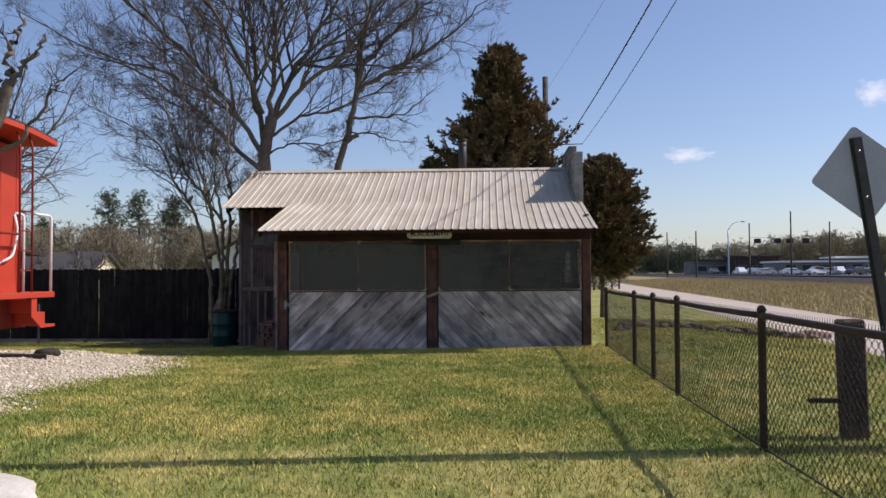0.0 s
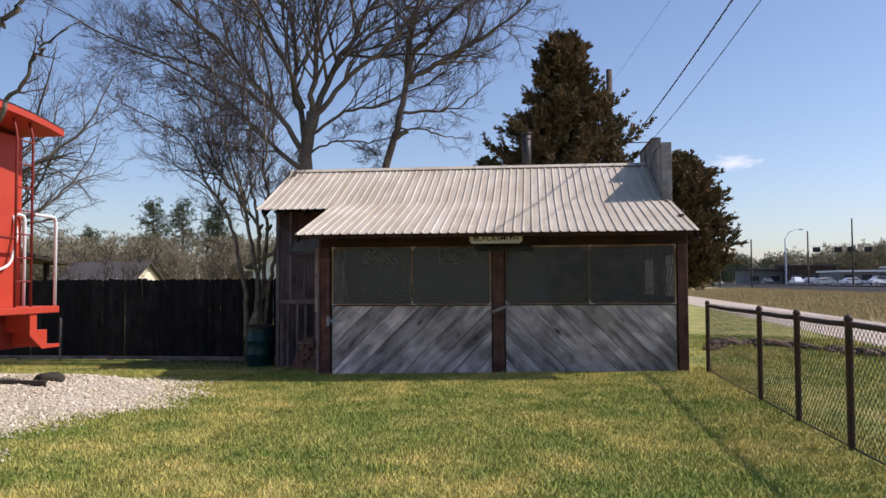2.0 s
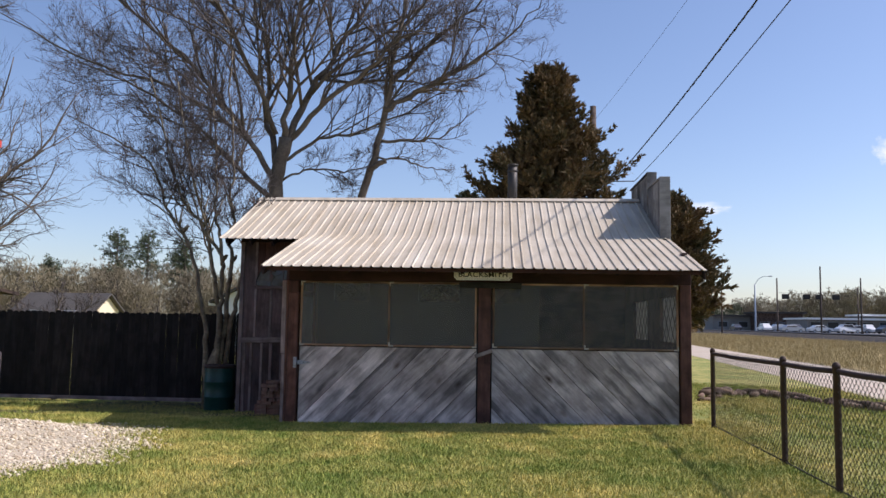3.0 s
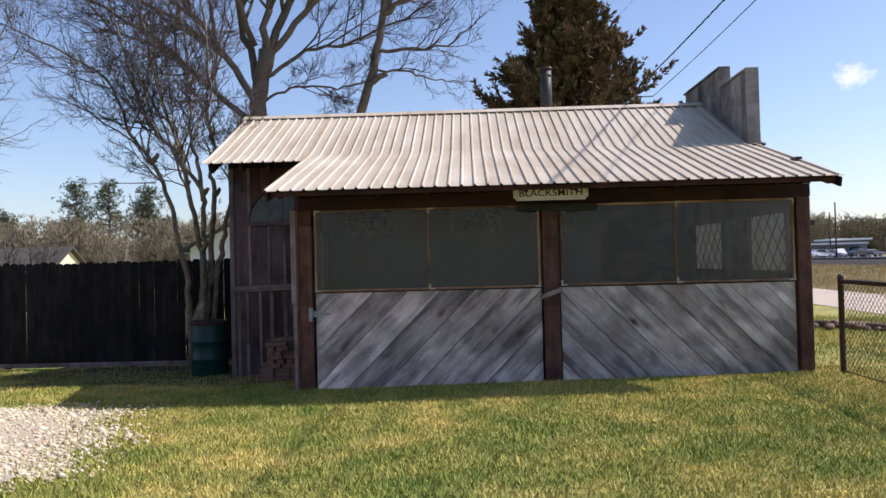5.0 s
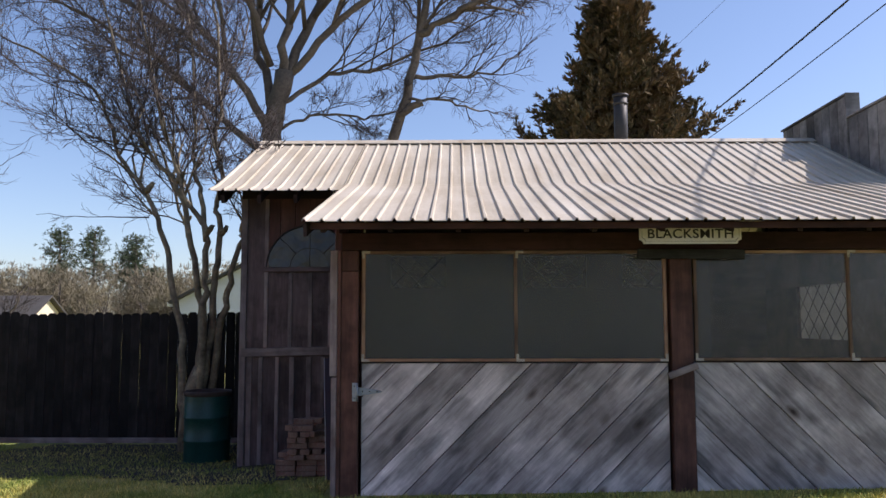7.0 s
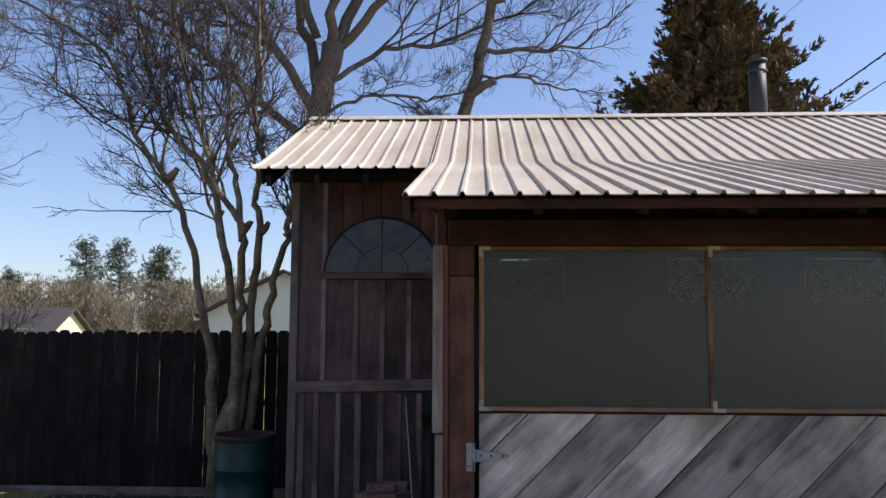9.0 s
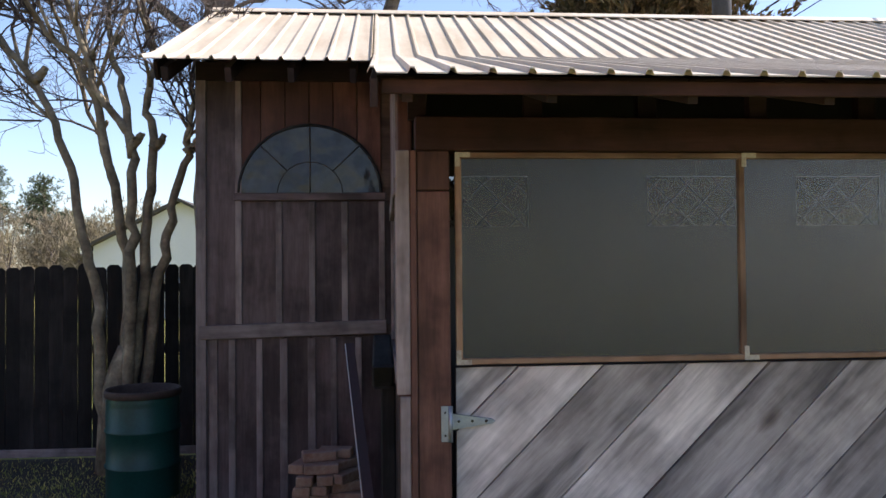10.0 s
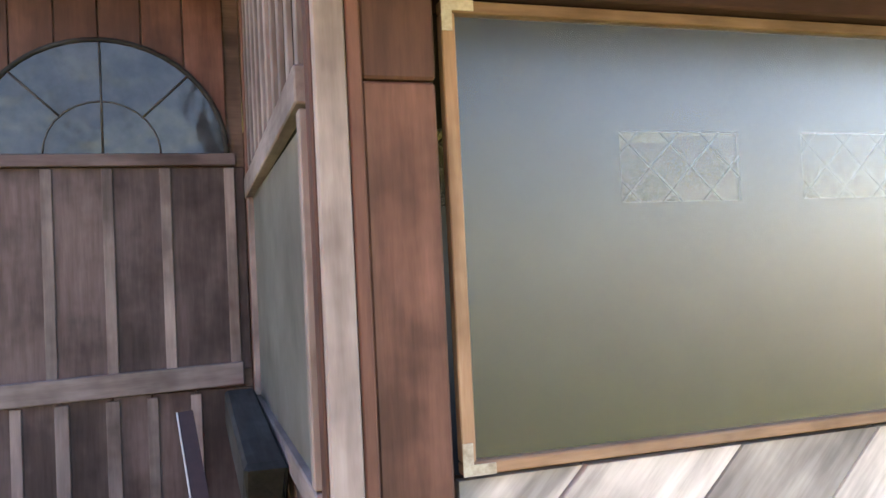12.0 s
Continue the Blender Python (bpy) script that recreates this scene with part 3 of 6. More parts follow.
def post(name, x0, x1, y0, y1, z0, z1, mat, label=""):
    return timber(name, ((x0 + x1) / 2, (y0 + y1) / 2, z0), ((x0 + x1) / 2, (y0 + y1) / 2, z1), x1 - x0, y1 - y0, mat, shed, label, 0.006)


post("corner_post", -3.235, -3.075, -0.05, 0.10, Z0, 1.905, M["red_wood"], "red-brown stained corner post")
post("post_head", -3.235, -3.075, -0.056, 0.10, 1.909, 2.10, M["red_wood"], "darker red-brown block on the post")
post("post", -0.165, 0.035, -0.05, 0.10, Z0, 2.10, M["red_wood"], "red-brown stained middle post")
post("corner_post", 2.985, 3.15, -0.05, 0.10, Z0, 2.10, M["red_wood"], "red-brown stained corner post")
timber("header_beam", (-3.24, 0.02, 2.185), (3.155, 0.02, 2.185), 0.165, 0.15, M["header"], shed, "red-brown beam over the windows", 0.006)
timber("fascia_board", (-3.40, -0.79, 2.243), (3.14, -0.79, 2.243), 0.055, 0.022, M["header"], shed, "dark red board behind the eave", 0.003)
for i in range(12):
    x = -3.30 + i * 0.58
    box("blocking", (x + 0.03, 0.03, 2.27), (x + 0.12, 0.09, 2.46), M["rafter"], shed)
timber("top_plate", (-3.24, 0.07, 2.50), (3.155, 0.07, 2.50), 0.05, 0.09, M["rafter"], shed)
timber("red_corner_trim", (-3.252, -0.056, Z0), (-3.252, -0.056, 2.10), 0.03, 0.026, M["red_wood"], shed)
timber("pale_corner_trim", (-3.303, -0.058, 0.93), (-3.303, -0.058, 2.10), 0.066, 0.028, M["pale_trim"], shed, "pale weathered corner board")
timber("pale_corner_trim", (-3.295, -0.05, Z0), (-3.295, -0.05, 0.92), 0.05, 0.028, M["pale_trim"], shed, "pale weathered corner board, chipped")


# lower panels of diagonal boards
def clip(poly, inside, cut):
    out = []
    for i, p in enumerate(poly):
        q = poly[(i + 1) % len(poly)]
        if inside(p):
            out.append(p)
        if inside(p) != inside(q):
            out.append(cut(p, q))
    return out


def clip_rect(poly, x0, x1, z0, z1):
    for ax, lim, sign in ((0, x0, 1), (0, x1, -1), (1, z0, 1), (1, z1, -1)):
        if not poly:
            return poly
        poly = clip(poly, lambda p: sign * (p[ax] - lim) >= 0, lambda p, q: tuple(p[k] + (q[k] - p[k]) * (lim - p[ax]) / (q[ax] - p[ax]) for k in (0, 1)))
    return poly


def board_panel(x0, x1, z0, z1, lean, first, label):
    frame_bit = box("board_panel", (x0, 0.045, z0), (x1, 0.075, z1), M["brown_board"], shed, label)
    a = radians(45 * lean)
    ux, uz = math.cos(a), math.sin(a)
    nx, nz = -uz, ux
    corners = [(x0, z0), (x1, z0), (x0, z1), (x1, z1)]
    s = min(c[0] * nx + c[1] * nz for c in corners)
    smax = max(c[0] * nx + c[1] * nz for c in corners)
    k = 0
    mid = (x0 + x1) / 2 * ux + (z0 + z1) / 2 * uz
    while s < smax - 0.02:
        w = first if k == 0 else 0.303
        gap = 0.006
        far_l = 4.0
        quad = [(ux * (mid + e * far_l) + nx * (s + d), uz * (mid + e * far_l) + nz * (s + d)) for e, d in ((-1, gap), (1, gap), (1, w), (-1, w))]
        poly = clip_rect(quad, x0, x1, z0, z1)
        if len(poly) >= 3:
            local = [((p[0] * ux + p[1] * uz), (p[0] * nx + p[1] * nz)) for p in poly]
            cx, cn = sum(p[0] for p in local) / len(local), sum(p[1] for p in local) / len(local)
            proud = 0.003 * ((k * 7) % 3)
            n = len(local)
            v = [(p[0] - cx, -0.022 - proud, p[1] - cn) for p in local]
            v = [((p[0]) * 0.999, p[1], p[2] * 0.985) for p in v] + [(p[0] - cx, -0.018 - proud, p[1] - cn) for p in local] + [(p[0] - cx, 0.0, p[1] - cn) for p in local]
            f = [tuple(range(n))]
            for r in (0, n):
                f += [(r + (i + 1) % n, r + i, r + n + i, r + n + (i + 1) % n) for i in range(n)]
            m = Matrix(((ux, 0, nx), (0, 1, 0), (uz, 0, nz))).to_4x4()
            m.translation = (ux * cx + nx * cn, 0.042, uz * cx + nz * cn)
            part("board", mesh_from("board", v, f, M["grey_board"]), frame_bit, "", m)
        s += w
        k += 1
    return frame_bit


panel_l = board_panel(-3.045, -0.19, -0.20, 1.045, 1, 0.2545, "weathered grey diagonal boards")
panel_r = board_panel(0.055, 2.965, -0.13, 1.05, -1, 0.18, "weathered grey diagonal boards with dark knots")


def window(x0, x1, z0, z1, mullion, label):
    """A long framed sheet above the boards."""
    w = timber("window", (x0, 0.0, z0 + 0.014), (x1, 0.0, z0 + 0.014), 0.028, 0.035, M["sash"], shed, label)
    inv = w.matrix_basis.inverted()

    def bit(name, a, b, width, thick, mat):
        ob = timber(name, a, b, width, thick, mat, None, "", 0.003)
        ob.parent = w
        ob.matrix_basis = inv @ ob.matrix_basis
        return ob
    bit("top_rail", (x0, 0, z1 - 0.014), (x1, 0, z1 - 0.014), 0.028, 0.035, M["sash"])
    bit("stile", (x0 + 0.016, 0, z0 + 0.029), (x0 + 0.016, 0, z1 - 0.029), 0.032, 0.034, M["sash"])
    bit("stile", (x1 - 0.016, 0, z0 + 0.029), (x1 - 0.016, 0, z1 - 0.029), 0.032, 0.034, M["sash"])
    bit("mullion", (mullion, 0, z0 + 0.029), (mullion, 0, z1 - 0.029), 0.03, 0.033, M["sash"])
    for px, sx in ((x0, 1), (mullion, 1), (x1, -1)):
        for pz, sz in ((z0, 1), (z1, -1)):
            v, f = [], []
            for lo, hi in (((0, 0), (0.075, 0.024)), ((0, 0.0245), (0.024, 0.07))):
                xs, zs = sorted((px + sx * lo[0], px + sx * hi[0])), sorted((pz + sz * lo[1], pz + sz * hi[1]))
                bv, bf = box_data((xs[0], -0.0215, zs[0]), (xs[1], -0.0178, zs[1]))
                f += [tuple(i + len(v) for i in q) for q in bf]
                v += bv
            ob = part("corner_plate", mesh_from("corner_plate", v, f, M["chip_white"]), w, "chipped white corner plate")
            ob.matrix_basis = inv
    for a, b in ((x0 + 0.03, mullion - 0.012), (mullion + 0.012, x1 - 0.03)):
        ob = box("pane", (a, -0.003, z0 + 0.026), (b, 0.003, z1 - 0.026), M["pane"], w, "dusty grey translucent sheet")
        ob.matrix_basis = inv
        ob.visible_shadow = False
    return w


window(-3.045, -0.19, 1.062, 2.098, -1.60, "long dusty window in a peeling tan frame")
window(0.06, 2.965, 1.068, 2.095, 1.50, "long dusty window in a peeling tan frame")

# strap hinge and the wooden catch
hinge = box("strap_hinge", (-3.125, -0.058, 0.70), (-3.085, -0.05, 0.87), M["galv"], shed, "galvanised strap hinge", 0.001)
hv = [(-3.075, 0.745), (-3.075, 0.825), (-2.87, 0.795), (-2.855, 0.785), (-2.87, 0.775)]
part("strap", mesh_from("strap", [(x, -0.006, z) for x, z in hv] + [(x, 0.012, z) for x, z in hv], [(4, 3, 2, 1, 0)] + [(i, (i + 1) % 5, 5 + (i + 1) % 5, 5 + i) for i in range(5)], M["galv"]), hinge)
part("knuckle", tube_mesh("knuckle", [[-3.08, -0.06, 0.70, -3.08, -0.06, 0.87, 0.011, 0.011]], M["galv"], 10), hinge)
for x, z in ((-3.105, 0.73), (-3.105, 0.84), (-3.035, 0.787), (-2.97, 0.787), (-2.90, 0.786)):
    part("screw", tube_mesh("screw", [[x, -0.05 if x < -3.05 else -0.005, z, x, -0.066 if x < -3.05 else -0.012, z, 0.008, 0.004]], M["flue"], 8), hinge)
timber("wooden_catch", (-0.21, -0.075, 0.93), (0.06, -0.075, 1.03), 0.06, 0.03, M["batten"], shed, "turned wooden catch")

# side of the porch, facing the yard
timber("side_post", (-3.285, 0.14, Z0), (-3.285, 0.14, 2.48), 0.07, 0.07, M["red_wood"], shed, "", 0.005, (1, 0, 0))
timber("side_post", (-3.30, 1.99, Z0 - 0.05), (-3.30, 1.99, 2.95), 0.07, 0.07, M["red_wood"], shed, "", 0.005, (1, 0, 0))
timber("side_rail", (-3.325, 0.17, 1.95), (-3.325, 1.95, 1.92), 0.09, 0.04, M["batten"], shed, "grey rail on the porch side", 0.004, (1, 0, 0))
timber("side_rail", (-3.31, 0.17, 0.98), (-3.31, 1.95, 0.98), 0.07, 0.05, M["batten"], shed, "", 0.004, (1, 0, 0))
for i in range(10):
    y = 0.20 + i * 0.18
    timber("side_board", (-3.305, y + 0.085, 1.995 - 0.003 * i), (-3.305, y + 0.085, 2.55 + 0.047 * i), 0.172, 0.02, M["brown_board"], shed, "", 0.003, (1, 0, 0))
    timber("batten", (-3.325, y, 1.995), (-3.325, y, 2.53 + 0.047 * i), 0.045, 0.018, M["batten"], shed, "", 0.003, (1, 0, 0))
    timber("side_board", (-3.305, y + 0.085, Z0 - 0.05), (-3.305, y + 0.085, 0.945), 0.172, 0.02, M["brown_board"], shed, "", 0.003, (1, 0, 0))
sw = box("side_window", (-3.312, 0.178, 1.016), (-3.306, 1.95, 1.88), M["milky"], shed, "dusty grey sheet in the porch side")
sw.visible_shadow = False
for y in (0.205, 1.925):
    timber("side_stile", (-3.318, y, 1.02), (-3.318, y, 1.895), 0.05, 0.034, M["pale_trim"], shed, "", 0.003, (1, 0, 0))
ledge = timber("ledge_timber", (-3.40, 0.70, 0.905), (-3.405, 1.85, 0.985), 0.15, 0.125, M["char"], shed, "blackened ledge timber with a split end", 0.012, (1, 0, 0))
for v in ledge.data.vertices:
    if v.co.x < 0.05:
        v.co.x += 0.10 * noise.noise(Vector((v.co.y * 21, v.co.z * 17, 3.1))) + (0.07 if v.co.z > 0 else 0.0)
timber("ledger_leg", (-3.37, 0.98, Z0), (-3.37, 0.98, 0.84), 0.09, 0.09, M["char"], shed, "", 0.01, (1, 0, 0))

# main front wall of the side bay, board and batten, with a fan light
BY = 2.12
bay = box("bay_wall", (-4.70, BY + 0.022, -0.40), (-3.33, BY + 0.05, 3.16), M["brown_board"], shed, "brown board and batten wall")
for edges, z0, z1 in (((-4.70, -4.455, -4.161, -3.918, -3.677, -3.33), 1.115, 2.04), ((-4.70, -4.505, -4.306, -4.129, -3.925, -3.763, -3.58, -3.33), -0.38, 1.035)):
    for a, b in zip(edges, edges[1:]):
        timber("board", ((a + b) / 2, BY + 0.009, z0), ((a + b) / 2, BY + 0.009, z1 if b > -4.4 or z0 < 0 else 3.1), b - a - 0.005, 0.02, M["grey_brown"], bay, "", 0.003)
for i in range(6):
    x = -4.47 + 0.09 + i * 0.178
    timber("board", (x, BY + 0.009, 2.10), (x, BY + 0.009, 3.10), 0.172, 0.02, M["red_wood"], bay, "red-brown upper board", 0.003)
for x in (-4.455, -4.161, -3.918, -3.677, -3.40):
    timber("batten", (x, BY - 0.008, 1.13), (x, BY - 0.008, 2.035 if x > -4.45 else 3.02), 0.046, 0.018, M["batten"], bay, "", 0.003)
for x in (-4.64, -4.505, -4.306, -4.129, -3.925, -3.763, -3.58):
    timber("batten", (x, BY - 0.008, -0.36), (x, BY - 0.008, 1.02), 0.052 + 0.008 * math.sin(9 * x), 0.018, M["batten"], bay, "", 0.003)
timber("mid_rail", (-4.735, BY - 0.022, 1.07), (-3.37, BY - 0.022, 1.10), 0.10, 0.032, M["batten"], bay, "grey horizontal rail", 0.004)
timber("head_rail", (-4.49, BY - 0.018, 2.068), (-3.37, BY - 0.018, 2.072), 0.055, 0.03, M["grey_brown"], bay, "", 0.004)
timber("corner_board", (-4.725, BY - 0.004, -0.40), (-4.725, BY - 0.004, 3.06), 0.075, 0.05, M["batten"], shed, "faded corner board", 0.005)
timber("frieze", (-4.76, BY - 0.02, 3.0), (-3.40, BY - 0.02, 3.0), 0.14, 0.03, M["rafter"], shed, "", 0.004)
# fan light: half round glass with a curved frame and bars
FX, FZ, FR = -3.93, 2.10, 0.525
fan = part("fan_light", mesh_from("fan_light", [(FX + (FR - 0.012) * math.cos(a), BY - 0.012, FZ + (FR - 0.012) * math.sin(a) * 0.96) for a in [math.pi * i / 24 for i in range(25)]]
           + [(FX + (FR - 0.012) * math.cos(a), BY - 0.006, FZ + (FR - 0.012) * math.sin(a) * 0.96) for a in [math.pi * i / 24 for i in range(25)]],
           [tuple(reversed(range(25))), tuple(range(25, 50))] + [(i, (i + 1) % 25, 25 + (i + 1) % 25, 25 + i) for i in range(25)], M["film"]), shed, "half-round fan light with crinkled silver film")
arc = [(FX + FR * math.cos(math.pi * i / 24), BY - 0.014, FZ + 0.96 * FR * math.sin(math.pi * i / 24)) for i in range(25)]
part("curved_frame", tube_mesh("curved_frame", path_segs(arc, 0.011), M["char"], 8), fan)
inner = [(FX + 0.24 * math.cos(math.pi * i / 14), BY - 0.012, FZ + 0.23 * math.sin(math.pi * i / 14)) for i in range(15)]
part("inner_arc", tube_mesh("inner_arc", path_segs(inner, 0.0045), M["flue"], 6), fan)
for a in (45, 90, 135):
    ca, sa = math.cos(radians(a)), math.sin(radians(a))
    r0 = 0.0 if a == 90 else 0.24
    part("bar", tube_mesh("bar", [[FX + r0 * ca, BY - 0.012, FZ + 0.96 * r0 * sa, FX + FR * ca, BY - 0.012, FZ + 0.96 * FR * sa, 0.006, 0.006]], M["flue"], 6), fan)

# other walls
box("side_wall", (-4.74, BY + 0.05, -0.45), (-4.66, 6.05, 2.95), M["brown_board"], shed)


def gable(x0, x1):
    pts = [(BY + 0.06, 2.95), (6.05, 2.95), (RIDGE_Y, RIDGE_Z - 0.07), ]
    v = [(x0, y, z) for y, z in pts] + [(x1, y, z) for y, z in pts]
    part("gable_wall", mesh_from("gable_wall", v, [(0, 2, 1), (3, 4, 5), (0, 1, 4, 3), (1, 2, 5, 4), (2, 0, 3, 5)], M["brown_board"]), shed)


gable(-4.74, -4.66)
# unseen rear wall; high openings under the eave added to brighten the inner lights
box("rear_wall", (-4.74, 6.05, -0.45), (3.13, 6.13, 2.58), M["brown_board"], shed)
for x0, x1 in ((-4.74, -2.75), (-2.1, -1.3), (-0.2, 0.7), (1.6, 3.13)):
    box("rear_pier", (x0, 6.05, 2.581), (x1, 6.13, 2.93), M["brown_board"], shed)
# partition with a row of lattice lights; near black puts the unlit room into its colour
box("partition", (-3.26, 2.16, -0.10), (0.9, 2.20, 1.84), M["dark_void"], shed, "inner wall coloured near black for the unlit interior")
box("partition", (-3.26, 2.16, 2.23), (0.9, 2.20, 3.12), M["dark_void"], shed, "inner wall coloured near black for the unlit interior")
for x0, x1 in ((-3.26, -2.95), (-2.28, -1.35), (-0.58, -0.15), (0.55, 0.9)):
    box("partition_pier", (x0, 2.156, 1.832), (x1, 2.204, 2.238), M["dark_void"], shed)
for x0, x1 in ((-2.95, -2.28), (-1.35, -0.58), (-0.15, 0.55)):
    w = box("inner_light", (x0, 2.178, 1.842), (x1, 2.182, 2.228), M["frost"], shed, "dusty inner light")
    w.visible_shadow = False
    segs = []
    for k in range(6):
        c0 = x0 + (k - 1) * 0.26
        for s in (1, -1):
            xa, xb = (c0, c0 + 0.386) if s > 0 else (c0 + 0.386, c0)
            pts = [(xa, 1.842), (xb, 2.228)]
            t0, t1 = sorted((((x0 - xa) / (xb - xa)), ((x1 - xa) / (xb - xa))))
            t0, t1 = max(0, t0), min(1, t1)
            if t1 - t0 > 0.05:
                segs.append([xa + (xb - xa) * t0, 2.17, 1.842 + 0.386 * t0, xa + (xb - xa) * t1, 2.17, 1.842 + 0.386 * t1, 0.006, 0.006])
    part("lattice", tube_mesh("lattice", segs, M["lattice"], 5), w)
# the end wall towards the road, with two lattice openings
RX0, RX1 = 3.06, 3.14
end_wall = thing("end_wall", "", "")
end_wall.parent = shed
for lo, hi in (((0.11, Z0), (6.05, 1.18)), ((0.11, 1.96), (1.57, 2.62)), ((1.57, 1.96), (6.05, 3.0)), ((0.11, 1.1805), (0.55, 1.9595)), ((1.95, 1.1805), (3.2, 1.9595)), ((4.85, 1.1805), (6.05, 1.9595))):
    box("wall_piece", (RX0, lo[0], lo[1]), (RX1, hi[0], hi[1]), M["brown_board"], end_wall)


def lattice(y0, y1, z0, z1, x):
    segs, step = [], 0.34
    n = int((y1 - y0 + z1 - z0) / step) + 2
    for i in range(n):
        for s in (1, -1):
            c = i * step
            pts = clip_rect([(c, 0), (c + 0.001, 0), (c + 0.001 - 3, 3), (c - 3, 3)], 0, y1 - y0, 0, z1 - z0)
            if len(pts) < 2:
                continue
            a, b = max(pts, key=lambda p: p[0]), min(pts, key=lambda p: p[0])
            if a[0] - b[0] < 0.01:
                continue
            ya, yb = (y0 + a[0], y0 + b[0]) if s > 0 else (y1 - a[0], y1 - b[0])
            segs.append([x, ya, z0 + a[1], x, yb, z0 + b[1], 0.006, 0.006])
    return part("lattice", tube_mesh("lattice", segs, M["lattice"], 5), shed, "diamond lattice in the end wall")


lattice(0.55, 1.95, 1.18, 1.96, 3.10)
lattice(3.2, 4.85, 1.18, 1.96, 3.10)
for y0, y1 in ((0.551, 1.949), (3.201, 4.849)):
    box("end_pane", (3.118, y0, 1.181), (3.122, y1, 1.9595), M["milky"], shed, "milky plastic sheet behind the lattice")
# stepped parapet over the end wall
for i, (y0, y1, z0, z1) in enumerate(((1.75, 3.0, 2.96, 4.12), (3.0, 5.1, 3.3, 4.44), (5.1, 6.4, 2.96, 4.12))):
    p = box("parapet", (3.07, y0, z0), (3.20, y1, z1), M["parapet"], shed, "grey stepped parapet", 0.006)
    for k in range(int((y1 - y0) / 0.24)):
        box("cladding_board", (3.052, y0 + 0.02 + k * 0.24, z0 + 0.01), (3.069, y0 + 0.245 + k * 0.24, z1 - 0.01), M["parapet"], p, "", 0.003)
    box("edge_board", (3.03, y0 - 0.03, z0), (3.22, y0 - 0.001, z1 + 0.03), M["parapet"], p, "", 0.004)
    box("coping", (3.03, y0 + 0.0, z1 + 0.001), (3.22, y1, z1 + 0.03), M["parapet"], p, "", 0.004)
# flue pipe
flue = part("flue_pipe", lathe("flue_pipe", [(0.001, 4.96), (0.105, 4.96), (0.105, 4.5), (0.105, 3.7), (0.09, 3.7), (0.09, 4.9)], M["flue"], 20), shed, "sooty round flue pipe", Matrix.Translation((0.42, 4.75, 0)))
part("flue_collar", lathe("flue_collar", [(0.106, 4.80), (0.118, 4.805), (0.118, 4.835), (0.106, 4.84)], M["flue"], 20), flue)
part("flue_rim", lathe("flue_rim", [(0.106, 4.93), (0.125, 4.935), (0.125, 4.965), (0.085, 4.97)], M["flue"], 20), flue)
fl = boxes_mesh("shed_floor", [((-3.26, 0.10, -0.45), (3.06, 2.16, -0.10)), ((-4.66, 2.161, -0.45), (3.06, 6.05, -0.10))], M["soil_and_shade"])
tagged(part("shed_floor", fl), "dark earth floor inside the shed", "floor", kind="structure")

# hanging name board
SX0, SX1, SZ0, SZ1, SY = -0.535, 0.36, 2.115, 2.30, -0.46
name_board = thing("name_board", "white wooden sign lettered BLACKSMITH under the eave", "sign", (0, 0, 0))


def notched(x0, x1, z0, z1, r):
    pts = []
    for cx, cz, a0 in ((x0, z0, 90), (x1, z0, 180), (x1, z1, 270), (x0, z1, 0)):
        for i in range(6):
            a = radians(a0 - 18 * i)
            pts.append((cx + r * math.cos(a), cz + r * math.sin(a)))
    return pts


bp = notched(SX0, SX1, SZ0, SZ1, 0.035)
nb = len(bp)
part("board", mesh_from("board", [(x, SY - 0.012, z) for x, z in bp] + [(x, SY + 0.012, z) for x, z in bp], [tuple(range(nb)), tuple(reversed(range(nb, 2 * nb)))] + [((i + 1) % nb, i, nb + i, nb + (i + 1) % nb) for i in range(nb)], M["sign_white"]), name_board)
ip = notched(SX0 + 0.02, SX1 - 0.02, SZ0 + 0.02, SZ1 - 0.02, 0.03)
part("border_line", tube_mesh("border_line", path_segs([(x, SY - 0.013, z) for x, z in ip + ip[:1]], 0.0022), M["lettering"], 4), name_board)
text = bpy.data.curves.new("lettering", "FONT")
text.body, text.size, text.align_x, text.align_y, text.extrude, text.offset = "BLACKSMITH", 0.115, "CENTER", "CENTER", 0.002, 0.0016
text.space_character = 1.06
tmp = new("lettering", text)
dg = bpy.context.evaluated_depsgraph_get()
tm = bpy.data.meshes.new_from_object(tmp.evaluated_get(dg))
bpy.data.objects.remove(tmp)
tm.materials.clear()
tm.materials.append(M["lettering"])
part("lettering", tm, name_board, "dark capital letters", pose((SX0 + SX1) / 2, SY - 0.014, (SZ0 + SZ1) / 2 - 0.008, 90) @ Matrix.Diagonal((1.08, 1, 1, 1)))
for x in (-0.4, 0.22):
    box("hanger", (x, SY + 0.013, 2.16), (x + 0.03, SY + 0.018, 2.395), M["galv"], name_board)
timber("sign_brace", (-0.47, -0.085, 2.06), (0.52, -0.085, 2.05), 0.09, 0.04, M["char"], shed, "dark board across the middle post")

